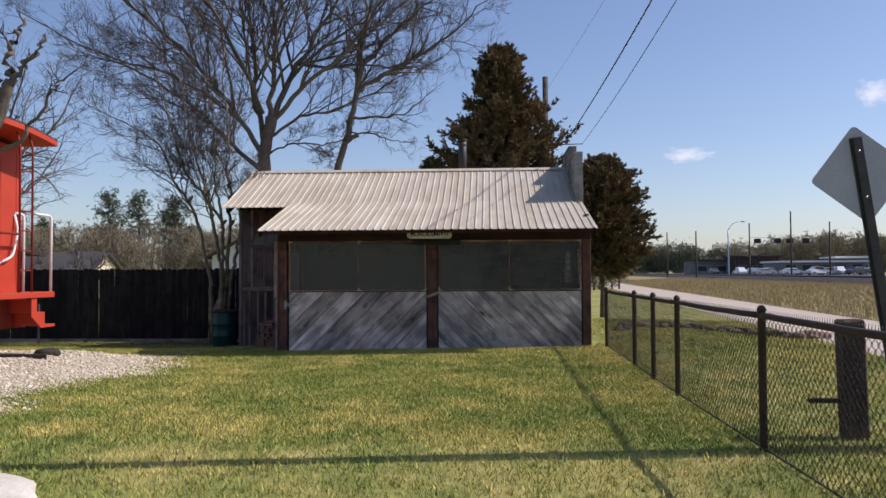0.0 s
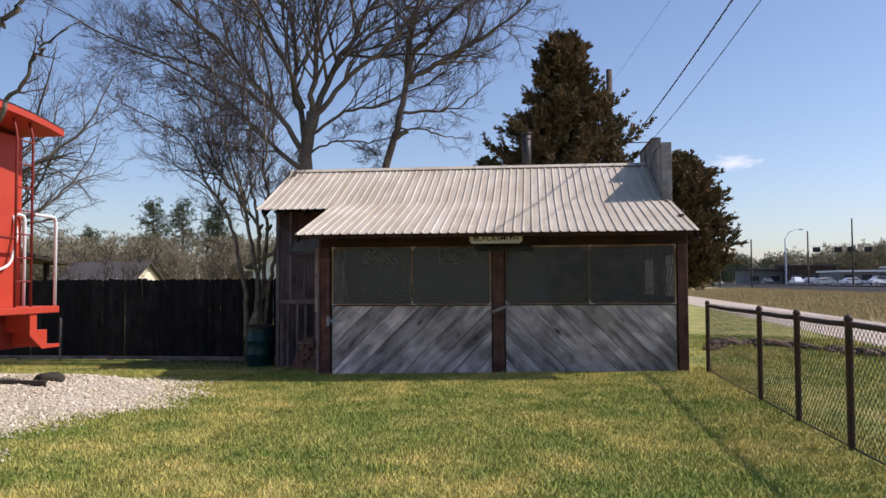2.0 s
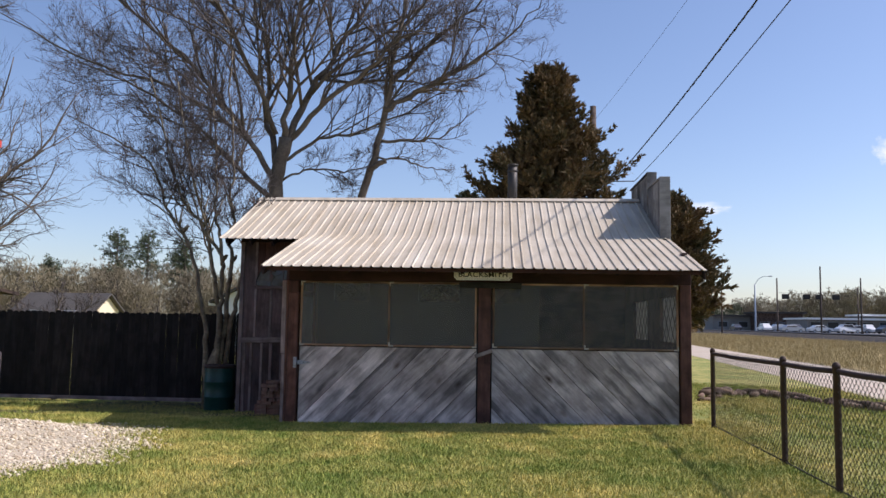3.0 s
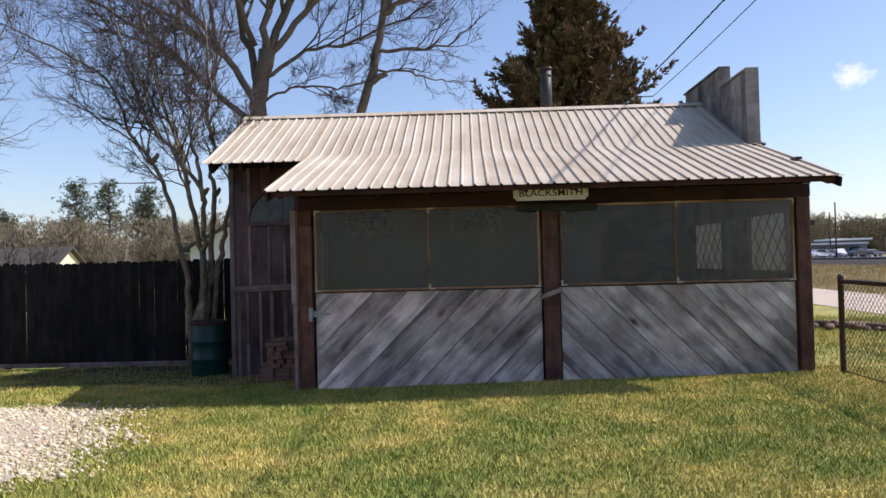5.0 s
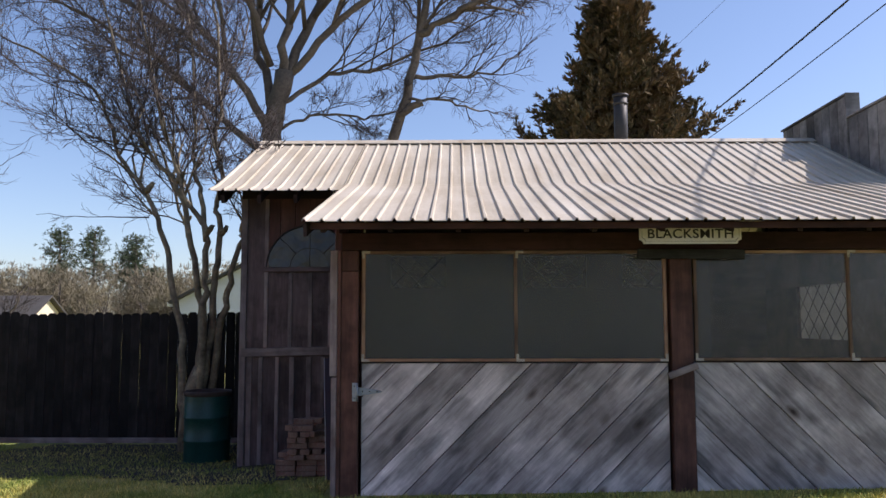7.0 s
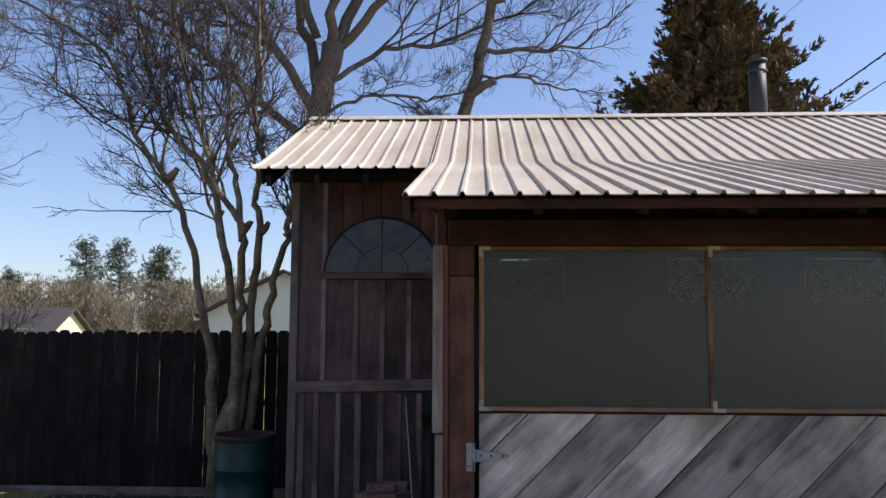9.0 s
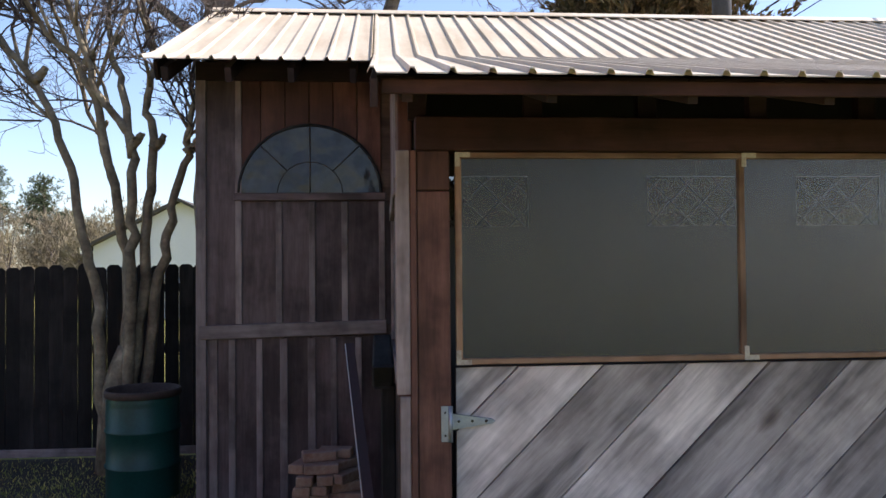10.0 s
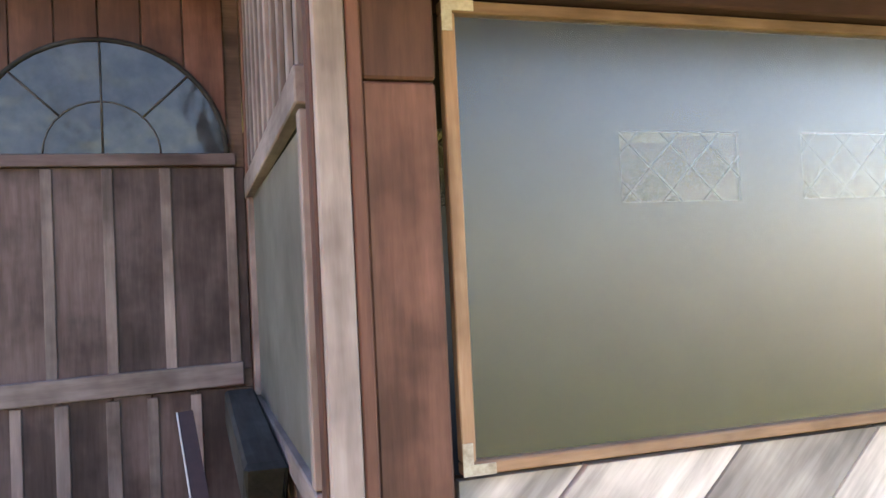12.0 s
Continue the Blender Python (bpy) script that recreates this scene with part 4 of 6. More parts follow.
# ---- chain-link fence ----
FENCE_X = 3.435
fence = thing("chain_link_fence", "black chain-link fence with rusty round posts on the lawn", "fence")
POSTS = [-0.17, -3.26, -4.74, -6.21, -9.33, -12.4, -15.5, -18.6]
for i, y in enumerate(POSTS):
    z = level(FENCE_X, y)
    p = part("fence_post", lathe("fence_post", [(0.034, z - 0.25), (0.034, 1.075), (0.040, 1.08), (0.040, 1.10), (0.026, 1.125), (0.001, 1.135)], M["rust_metal"], 12), fence, "", Matrix.Translation((FENCE_X, y, 0)))
for a, b in zip(POSTS, POSTS[1:]):
    pts = [(FENCE_X + 0.012 * math.sin(k * 2.0 + a), a + (b - a) * k / 6, 1.045 - 0.012 * math.sin(math.pi * k / 6)) for k in range(7)]
    part("top_rail", tube_mesh("top_rail", path_segs(pts, 0.028), M["rust_metal"], 8), fence)
    segs, n = [], int(round((a - b) / 0.043))
    pitch = (a - b) / n
    for k in range(n):
        z0, y0 = 1.055, a - (k + 0.5) * pitch
        rows, flip = 27, (1 if k % 2 else -1)
        low = level(FENCE_X, y0) + 0.02
        for r in range(rows):
            s0, s1 = (flip if r % 2 else -flip), (-flip if r % 2 else flip)
            za, zb = z0 - (z0 - low) * r / rows, z0 - (z0 - low) * (r + 1) / rows
            segs.append([FENCE_X - 0.006 * s0, y0 + s0 * pitch * 0.53, za, FENCE_X - 0.006 * s1, y0 + s1 * pitch * 0.53, zb, 0.0034, 0.0034])
        segs.append([FENCE_X, y0 - pitch * 0.5, z0, FENCE_X + 0.01, y0 - pitch * 0.2, z0 + 0.036, 0.0032, 0.002])
    part("wire_mesh", tube_mesh("wire_mesh", segs, M["black_metal"], 3), fence)
    part("tension_wire", tube_mesh("tension_wire", path_segs([(FENCE_X, a, level(FENCE_X, a) + 0.03), (FENCE_X, b, level(FENCE_X, b) + 0.03)], 0.009), M["black_metal"], 5), fence)

# ---- timber fence behind the yard ----
FY = 4.62
board_fence = thing("board_fence", "dark weathered dog-eared board fence with thin gaps", "fence")
rnd = random.Random(4)


def picket(width, height):
    e = 0.03
    pts = [(-width / 2, 0), (width / 2, 0), (width / 2, height - e), (width / 2 - e, height), (-width / 2 + e, height), (-width / 2, height - e)]
    # grain along local x
    v = [(z, -0.009, x) for x, z in pts] + [(z, 0.009, x) for x, z in pts]
    return mesh_from("picket", v, [tuple(range(6)), tuple(reversed(range(6, 12)))] + [((i + 1) % 6, i, 6 + i, 6 + (i + 1) % 6) for i in range(6)], M["fence_wood"])


picket_meshes = [picket(0.138, 1.93 + 0.012 * i) for i in range(4)]
x = -4.86
while x > -19.5:
    m = pose(x, FY + rnd.uniform(-0.006, 0.006), level(x, FY) + 0.03, 0, -90, 0) @ pose(0, 0, 0, 0, rnd.uniform(-0.1, 0.1), 0)
    part("picket", picket_meshes[rnd.randrange(4)], board_fence, "", m)
    x -= 0.142 + (0.008 if rnd.random() < 0.09 else 0.0008)
for z in (0.05, 0.72, 1.35):
    timber("fence_rail", (-19.6, FY + 0.035, z), (-4.76, FY + 0.035, z), 0.085, 0.04, M["fence_wood"], board_fence)
for i in range(7):
    timber("fence_post", (-5.0 - 2.4 * i, FY + 0.10, -0.5), (-5.0 - 2.4 * i, FY + 0.10, 1.5), 0.09, 0.09, M["fence_wood"], board_fence)
part("kick_board", boxes_mesh("kick_board", [((-19.5, FY - 0.05, -0.36), (-4.8, FY - 0.025, -0.28))], M["pale_trim"], 0.004), board_fence, "pale board along the foot")
stake = part("pale_stake", lathe("pale_stake", [(0.03, -0.5), (0.03, 0.62), (0.018, 0.66), (0.001, 0.665)], M["pale_trim"], 8), None, "", Matrix.Translation((-10.95, 4.45, 0)))
tagged(stake, "pale weathered stake standing before the board fence", "post")

# ---- red railway car ----
car = thing("railway_caboose", "bright red painted railway caboose with white handrails", "caboose")
CX, CY0, CY1 = -7.12, -5.75, -2.76
body = box("body", (-17.0, CY0, 1.10), (CX, CY1, 3.68), M["red_paint"], car, "bright red plated body", 0.02)
for k in range(7):
    box("rivet_strip", (CX + 0.001, CY0 + 0.12 + k * 0.45, 1.3), (CX + 0.008, CY0 + 0.15 + k * 0.45, 3.6), M["red_paint"], body)
box("end_door", (CX + 0.001, -4.65, 1.22), (CX + 0.03, -3.85, 3.15), M["dark_red"], body, "dull red end door", 0.008)
rv = []
for xx in (-17.3, -6.52):
    for lift in (0.0, 0.09):
        for k in range(9):
            yy = CY0 - 0.08 + (CY1 - CY0 + 0.16) * k / 8
            rv.append((xx, yy, 3.70 + lift + 0.13 * (1 - ((k - 4) / 4) ** 2)))
rf = []
for k in range(8):
    rf += [(k, k + 1, 19 + k, 18 + k), (9 + k + 1, 9 + k, 27 + k, 28 + k), (k + 1, k, 9 + k, 10 + k), (18 + k, 19 + k, 28 + k, 27 + k)]
rf += [(0, 18, 27, 9), (8, 17, 35, 26)]
part("roof", mesh_from("roof", rv, rf, M["red_paint"]), car, "red arched roof with a dark top")
tv = [(xx, yy, z + 0.004) for xx, yy, z in rv[9:18]] + [(xx, yy, z + 0.004) for xx, yy, z in rv[27:36]]
tv += [(xx, yy, z + 0.02) for xx, yy, z in tv]
part("roof_cover", mesh_from("roof_cover", tv, [(18 + k, 19 + k, 28 + k, 27 + k) for k in range(8)] + [(k, 9 + k, 10 + k, k + 1) for k in range(8)] + [(9 + k, 27 + k, 28 + k, 10 + k) for k in range(8)] + [(k + 1, 19 + k, 18 + k, k) for k in range(8)]
     + [(0, 18, 27, 9), (8, 17, 35, 26)], M["flue"]), car)
box("platform", (CX + 0.002, CY0, 1.04), (-6.50, CY1, 1.14), M["red_paint"], car, "red end platform", 0.01)
box("underframe", (-16.8, -5.2, 0.62), (-7.0, -3.3, 1.098), M["dark_red"], car)
for sgn, y_in, y_out in ((1, -3.42, -2.70), (-1, -5.1, -5.82)):
    # back plate in the darker red: its shade is put into the colour
    st = box("steps", (-7.09, min(y_in, y_out), 0.52), (-7.07, max(y_in, y_out), 1.038), M["dark_red"], car, "red step well, darkened in colour for its shade")
    pts = [(y_in, 1.036), (y_in + sgn * 0.16, 1.036), (y_in + sgn * 0.16, 0.80), (y_in + sgn * 0.40, 0.80), (y_in + sgn * 0.40, 0.58), (y_out, 0.58), (y_out, 0.53), (y_in + sgn * 0.30, 0.53), (y_in, 0.74)]
    v = [(-6.55, y, z) for y, z in pts] + [(-6.53, y, z) for y, z in pts]
    part("stringer", mesh_from("stringer", v, [tuple(range(9)), tuple(reversed(range(9, 18)))] + [((i + 1) % 9, i, 9 + i, 9 + (i + 1) % 9) for i in range(9)], M["red_paint"]), st, "red stepped side plate")
    for k, (ya, z) in enumerate(((0.40, 0.58), (0.16, 0.80))):
        ys = sorted((y_in + sgn * ya, y_in + sgn * (ya + 0.26)))
        box("tread", (-7.068, ys[0], z - 0.03), (-6.552, ys[1], z), M["red_paint"], st, "", 0.004)
        yr = y_in + sgn * ya
        box("riser", (-7.068, yr - 0.006, z + 0.001), (-6.552, yr + 0.006, z + 0.215), M["red_paint"], st)


def rail_loop(pts, r, mat, name="handrail"):
    """A bent pipe through points, its corners rounded."""
    out = [Vector(pts[0])]
    for a, b, c in zip(pts, pts[1:], pts[2:]):
        a, b, c = Vector(a), Vector(b), Vector(c)
        e = min(0.10, (a - b).length / 2, (c - b).length / 2)
        p, q = b + (a - b).normalized() * e, b + (c - b).normalized() * e
        out += [(p * (1 - t) + b * t) * (1 - t) + (b * (1 - t) + q * t) * t for t in (0, 0.25, 0.5, 0.75, 1)]
    out.append(Vector(pts[-1]))
    return part(name, tube_mesh(name, path_segs([tuple(p) for p in out], r), mat, 8), car, "white bent pipe rail" if mat is M["white_paint"] else "")


rail_loop([(-6.56, -2.79, 1.14), (-6.56, -2.79, 2.46), (-6.56, -3.30, 2.46)], 0.024, M["white_paint"])
rail_loop([(-7.05, -2.80, 1.14), (-7.05, -2.80, 2.50), (CX, -2.95, 2.50)], 0.024, M["white_paint"])
rail_loop([(-6.56, -5.72, 1.14), (-6.56, -5.72, 2.46), (-6.56, -5.20, 2.46)], 0.024, M["white_paint"])
rail_loop([(CX + 0.01, -2.98, 2.48), (CX + 0.09, -3.0, 2.2), (CX + 0.09, -3.15, 1.75), (CX + 0.01, -3.55, 1.58)], 0.022, M["white_paint"])
for yy in (-3.34, -3.70):
    rail_loop([(-6.58, yy, 1.14), (-6.58, yy, 3.55), (-6.64, yy, 3.78)], 0.019, M["dark_red"], "ladder_rail")
for k in range(7):
    rail_loop([(-6.58, -3.69, 1.5 + 0.33 * k), (-6.58, -3.35, 1.5 + 0.33 * k)], 0.011, M["dark_red"], "ladder_rung")
rail_loop([(-6.58, -3.72, 2.1), (-6.58, -5.2, 2.1)], 0.02, M["dark_red"], "end_rail")
bw = part("brake_wheel", tube_mesh("brake_wheel", path_segs([(-6.52, -4.9 + 0.24 * math.cos(a), 2.15 + 0.24 * math.sin(a)) for a in [math.pi * i / 8 for i in range(17)]], 0.016), M["dark_red"], 6), car)
for a in range(3):
    c, s = 0.24 * math.cos(a * math.pi / 3), 0.24 * math.sin(a * math.pi / 3)
    part("spoke", tube_mesh("spoke", [[-6.52, -4.9 - c, 2.15 - s, -6.52, -4.9 + c, 2.15 + s, 0.01, 0.01]], M["dark_red"], 6), bw)
for bx in (-8.6, -10.3, -14.2, -15.9):
    for yy in (-4.97, -3.54):
        w = part("wheel", lathe("wheel", [(0.001, -0.06), (0.30, -0.06), (0.40, -0.03), (0.41, 0.03), (0.44, 0.06), (0.001, 0.07)], M["rail"], 26), car, "rusty steel wheel", pose(bx, yy, 0.555, 90 if yy < -4 else -90))
        part("hub", lathe("hub", [(0.10, 0.0), (0.10, 0.16), (0.06, 0.19), (0.001, 0.19)], M["rust_metal"], 14), w)
for bx in (-9.45, -15.05):
    for yy in (-5.1, -3.4):
        box("side_frame", (bx - 1.25, yy - 0.06, 0.42), (bx + 1.25, yy + 0.06, 0.66), M["red_paint"], car, "red truck side frame", 0.04)
track = thing("display_track", "short rusty display track bedded in gravel", "track")
for yy in (-4.97, -3.54):
    part("rail", boxes_mesh("rail", [((-17.5, yy - 0.06, 0.005), (-6.2, yy + 0.06, 0.03)), ((-17.5, yy - 0.012, 0.0302), (-6.2, yy + 0.012, 0.095)), ((-17.5, yy - 0.035, 0.0952), (-6.2, yy + 0.035, 0.125))], M["rail"]), track)
for k in range(19):
    box("sleeper", (-17.3 + 0.6 * k, -5.55, -0.12), (-17.08 + 0.6 * k, -2.95, 0.003), M["post_wood"], track, "", 0.012)
stone_block = thing("stone_block", "small dark stone lying on the gravel", "stone", (-6.5, -3.0, 0.09))


def boulder(name, r, sx, sy, sz, seed, mat):
    bm = bmesh.new()
    bmesh.ops.create_icosphere(bm, subdivisions=3 if r > 0.15 else 2, radius=r)
    for v in bm.verts:
        d = v.co.normalized()
        v.co = Vector((v.co.x * sx, v.co.y * sy, v.co.z * sz)) * (1 + 0.22 * noise.noise(d * 1.7 + Vector((seed, 0, 0))) + 0.07 * noise.noise(d * 5 + Vector((0, seed, 0))))
    me = bpy.data.meshes.new(name)
    bm.to_mesh(me)
    bm.free()
    me.materials.append(mat)
    me.polygons.foreach_set("use_smooth", [True] * len(me.polygons))
    return me


part("stone", boulder("stone", 0.16, 1.5, 1.0, 0.55, 3, M["soil_and_shade"]), stone_block)
rock = part("rock", boulder("rock", 0.34, 1.25, 0.9, 0.42, 8, M["rock"]), None, "", Matrix.Translation((-2.42, -11.05, -0.10)))
tagged(rock, "pale flat limestone rock set in the lawn", "rock")

# ---- yard things beside the shed ----
drum = thing("oil_drum", "dark green steel drum with a rusted open rim", "drum", (-5.40, 3.0, level(-5.4, 3.0)))
part("shell", lathe("shell", [(0.001, 0.0), (0.285, 0.0), (0.29, 0.02), (0.29, 0.27), (0.303, 0.285), (0.303, 0.30), (0.29, 0.315), (0.29, 0.56), (0.303, 0.575), (0.303, 0.59), (0.29, 0.605),
     (0.292, 0.78), (0.289, 0.79), (0.292, 0.80), (0.289, 0.81), (0.292, 0.82), (0.289, 0.83), (0.29, 0.86)], M["drum"], 36), drum, "dark green ribbed shell")
part("rim", lathe("rim", [(0.292, 0.85), (0.305, 0.86), (0.305, 0.90), (0.296, 0.915), (0.283, 0.90), (0.28, 0.78), (0.24, 0.74), (0.001, 0.74)], M["drum_rim"], 36), drum, "rust-brown rim and debris")
brick_me = [mesh_from("brick", *box_data((-0.105, -0.05, -0.029), (0.105, 0.05, 0.029), 0.006), M["brick"])]
for k in range(18):
    row, col = divmod(k, 6)
    b = part("brick", brick_me[0], None, "", pose(-3.96 + 0.22 * (col % 3), 1.08 + 0.115 * (col // 3) + 0.01 * math.sin(5 * k), level(-3.8, 1.1) + 0.03 + 0.059 * row, 0, 0, 4 * math.sin(3 * k)))
    tagged(b, "old salmon brick in a loose pile by the wall", "brick", "loose brick pile")
for k, (bx, by, bz, rx, rz) in enumerate(((-3.86, 1.02, 0.03, 0, 0), (-3.86, 1.13, 0.03, 0, 3), (-3.63, 1.05, 0.03, 0, -4), (-3.64, 1.17, 0.03, 0, 2), (-4.0, 1.25, 0.03, 0, 80), (-3.87, 1.06, 0.089, 0, 84), (-3.75, 1.07, 0.089, 0, 92),
                                          (-3.62, 1.10, 0.089, 0, 88), (-3.84, 1.05, 0.148, 0, 8), (-3.62, 1.09, 0.148, 0, -12), (-3.86, 1.16, 0.148, 0, 2), (-3.88, 1.08, 0.207, 0, 84), (-3.77, 1.09, 0.207, 0, 78), (-3.63, 1.12, 0.207, 0, 20),
                                          (-3.87, 1.08, 0.266, 0, 86), (-3.76, 1.09, 0.266, 0, 95), (-3.64, 1.10, 0.268, 0, 60), (-3.90, 1.15, 0.325, 0, 70), (-3.78, 1.07, 0.325, 0, 5), (-3.80, 1.18, 0.325, 0, 3), (-3.80, 1.16, 0.384, 0, 12), (-3.66, 1.18, 0.327, 0, 50), (-3.70, 1.23, 0.386, 0, -8))):
    b = part("brick", brick_me[0], None, "", pose(bx, by, level(-3.8, 1.1) + bz + 0.177, rx, 0, rz))
    tagged(b, "old salmon brick in a loose pile by the wall", "brick", "loose brick pile")
rod = thing("leaning_metal_strip", "dark red metal strip leaning against the shed", "strip", (-3.46, 0.72, level(-3.46, 0.72)))
timber("strip", (0.02, 0, 0.02), (-0.165, 0.86, 1.20), 0.06, 0.006, M["maroon"], rod, "", 0.0, (0, -0.8, 0.6))
part("bright_edge", tube_mesh("bright_edge", [[-0.024, -0.004, 0.02, -0.194, 0.856, 1.20, 0.0035, 0.0035]], M["sign_white"], 5), rod, "worn bright edge")

# ---- diamond sign, stump and log border by the road ----
dsign = thing("road_sign", "back of a diamond road sign on a leaning steel post", "sign", (4.62, -9.35, level(4.62, -9.35)))
lean = pose(0, 0, 0, 0, -8, 0)
rr, side = 0.04, 0.305
pts = [(cx * (side - rr) + rr * math.cos(a), cz * (side - rr) + rr * math.sin(a)) for cx, cz, a0 in ((1, 1, 0), (-1, 1, 90), (-1, -1, 180), (1, -1, 270)) for a in [radians(a0 + 22.5 * i) for i in range(5)]]
n = len(pts)
part("plate", mesh_from("plate", [(x, 0.0, z) for x, z in pts] + [(x, 0.004, z) for x, z in pts], [tuple(range(n)), tuple(reversed(range(n, 2 * n)))] + [((i + 1) % n, i, n + i, n + (i + 1) % n) for i in range(n)], M["sign_back"]),
     dsign, "bare grey metal plate", lean @ Matrix.Translation((0, 0, 2.40)) @ pose(0, 0, 0, 0, 45, 0))
part("post", boxes_mesh("post", [((-0.035, -0.03, -0.3), (-0.03, -0.002, 2.72)), ((0.03, -0.03, -0.3), (0.035, -0.002, 2.72)), ((-0.0299, -0.034, -0.3), (0.0299, -0.029, 2.72)), ((-0.055, -0.0045, -0.3), (-0.0302, -0.0015, 2.72)), ((0.0302, -0.0045, -0.3), (0.055, -0.0015, 2.72))], M["flue"]),
     dsign, "dark channel post", lean)
for z in (2.2, 2.6):
    part("bolt", tube_mesh("bolt", [[0, -0.04, z, 0, -0.034, z, 0.012, 0.012]], M["galv"], 6), dsign, "", lean)
stump = thing("timber_post", "short thick dark timber post beside the fence", "post", (4.46, -8.75, level(4.46, -8.75)))
timber("shaft", (0, 0, -0.3), (-0.03, 0.02, 1.10), 0.21, 0.20, M["post_wood"], stump, "", 0.02)
box("arm", (-0.42, -0.03, 0.33), (-0.11, 0.03, 0.37), M["post_wood"], stump, "", 0.006)
rb = random.Random(12)
for k in range(64):
    a = (k + rb.random()) / 64
    lx, ly = 4.3 + 4.6 * a, 4.4 + 1.6 * math.sin(a * 5) + rb.gauss(0, 0.28)
    small = rb.random() < 0.55
    r = rb.uniform(0.05, 0.09) if small else rb.uniform(0.09, 0.14)
    me = boulder("border_log", r, rb.uniform(1.3, 3.2), rb.uniform(0.7, 1.1), rb.uniform(0.6, 1.1), k, M["brick"] if rb.random() < 0.35 else M["log"])
    ob = part("border_log", me, None, "", pose(lx, ly, level(lx, ly) + r * 0.55, 0, rb.uniform(-12, 12), rb.uniform(-70, 70)))
    tagged(ob, "rough brown log chunk edging a bed beyond the fence", "log", "log border")


# ---- poles and wires ----
def utility_pole(x, y, top, arm, label):
    p = thing("utility_pole", label, "pole", (x, y, level(x, y)))
    h = top - level(x, y)
    part("pole", lathe("pole", [(0.001, -0.3), (0.15, -0.3), (0.15, 0), (0.105, h), (0.001, h + 0.02)], M["pole_wood"], 14), p)
    if arm:
        box("crossarm", (-1.1, -0.15, h - 0.6), (1.1, -0.05, h - 0.48), M["pole_wood"], p, "", 0.01)
        for k in (-0.95, -0.4, 0.4, 0.95):
            part("insulator", lathe("insulator", [(0.03, 0), (0.045, 0.05), (0.03, 0.1), (0.04, 0.12), (0.001, 0.15)], M["concrete"], 8), p, "", Matrix.Translation((k, -0.1, h - 0.48)))
    return p


utility_pole(4.98, -9.12, 8.9, False, "tall weathered wooden utility pole beside the lawn")
utility_pole(3.35, 15.0, 9.1, False, "dark wooden utility pole behind the cedar")
for k, (a, b, r) in enumerate((((4.13, 14.9, 6.56), (4.60, -9.10, 7.53), 0.016), ((4.75, 14.9, 6.43), (4.81, -9.10, 7.25), 0.010), ((3.4, 14.9, 8.6), (4.95, -9.1, 8.7), 0.004))):
    pts = [tuple(Vector(a).lerp(Vector(b), i / 24) - Vector((0, 0, 0.25 * (1 - (i / 12 - 1) ** 2)))) for i in range(25)]
    ob = part("cable", tube_mesh("cable", path_segs(pts, r), M["wire"], 6))
    tagged(ob, "black overhead cable strung between the utility poles", "cable", "overhead cables")
    if k == 0:
        tw = [tuple(Vector(pts[0]).lerp(Vector(pts[-1]), i / 240) - Vector((0.018 * math.cos(i * 1.3), 0, 0.25 * (1 - (i / 120 - 1) ** 2) + 0.018 * math.sin(i * 1.3)))) for i in range(241)]
        part("wrap", tube_mesh("wrap", path_segs(tw, 0.007), M["wire"], 4), ob)
    if k < 2:
        part("bracket", tube_mesh("bracket", [[*a, 3.4, 14.98, a[2], 0.02, 0.02], [*b, 4.98, -9.12, b[2], 0.02, 0.02]], M["wire"], 6), ob)


# ---- trees ----
def curve_pts(ctrl, n):
    """A smooth line through control points."""
    c = [Vector(p) for p in ctrl]
    c = [c[0] * 2 - c[1]] + c + [c[-1] * 2 - c[-2]]
    out = []
    for i in range(1, len(c) - 2):
        for k in range(n):
            t = k / n
            p0, p1, p2, p3 = c[i - 1:i + 3]
            out.append(0.5 * ((2 * p1) + (p2 - p0) * t + (2 * p0 - 5 * p1 + 4 * p2 - p3) * t * t + (3 * p1 - p0 - 3 * p2 + p3) * t ** 3))
    out.append(c[-2])
    return out


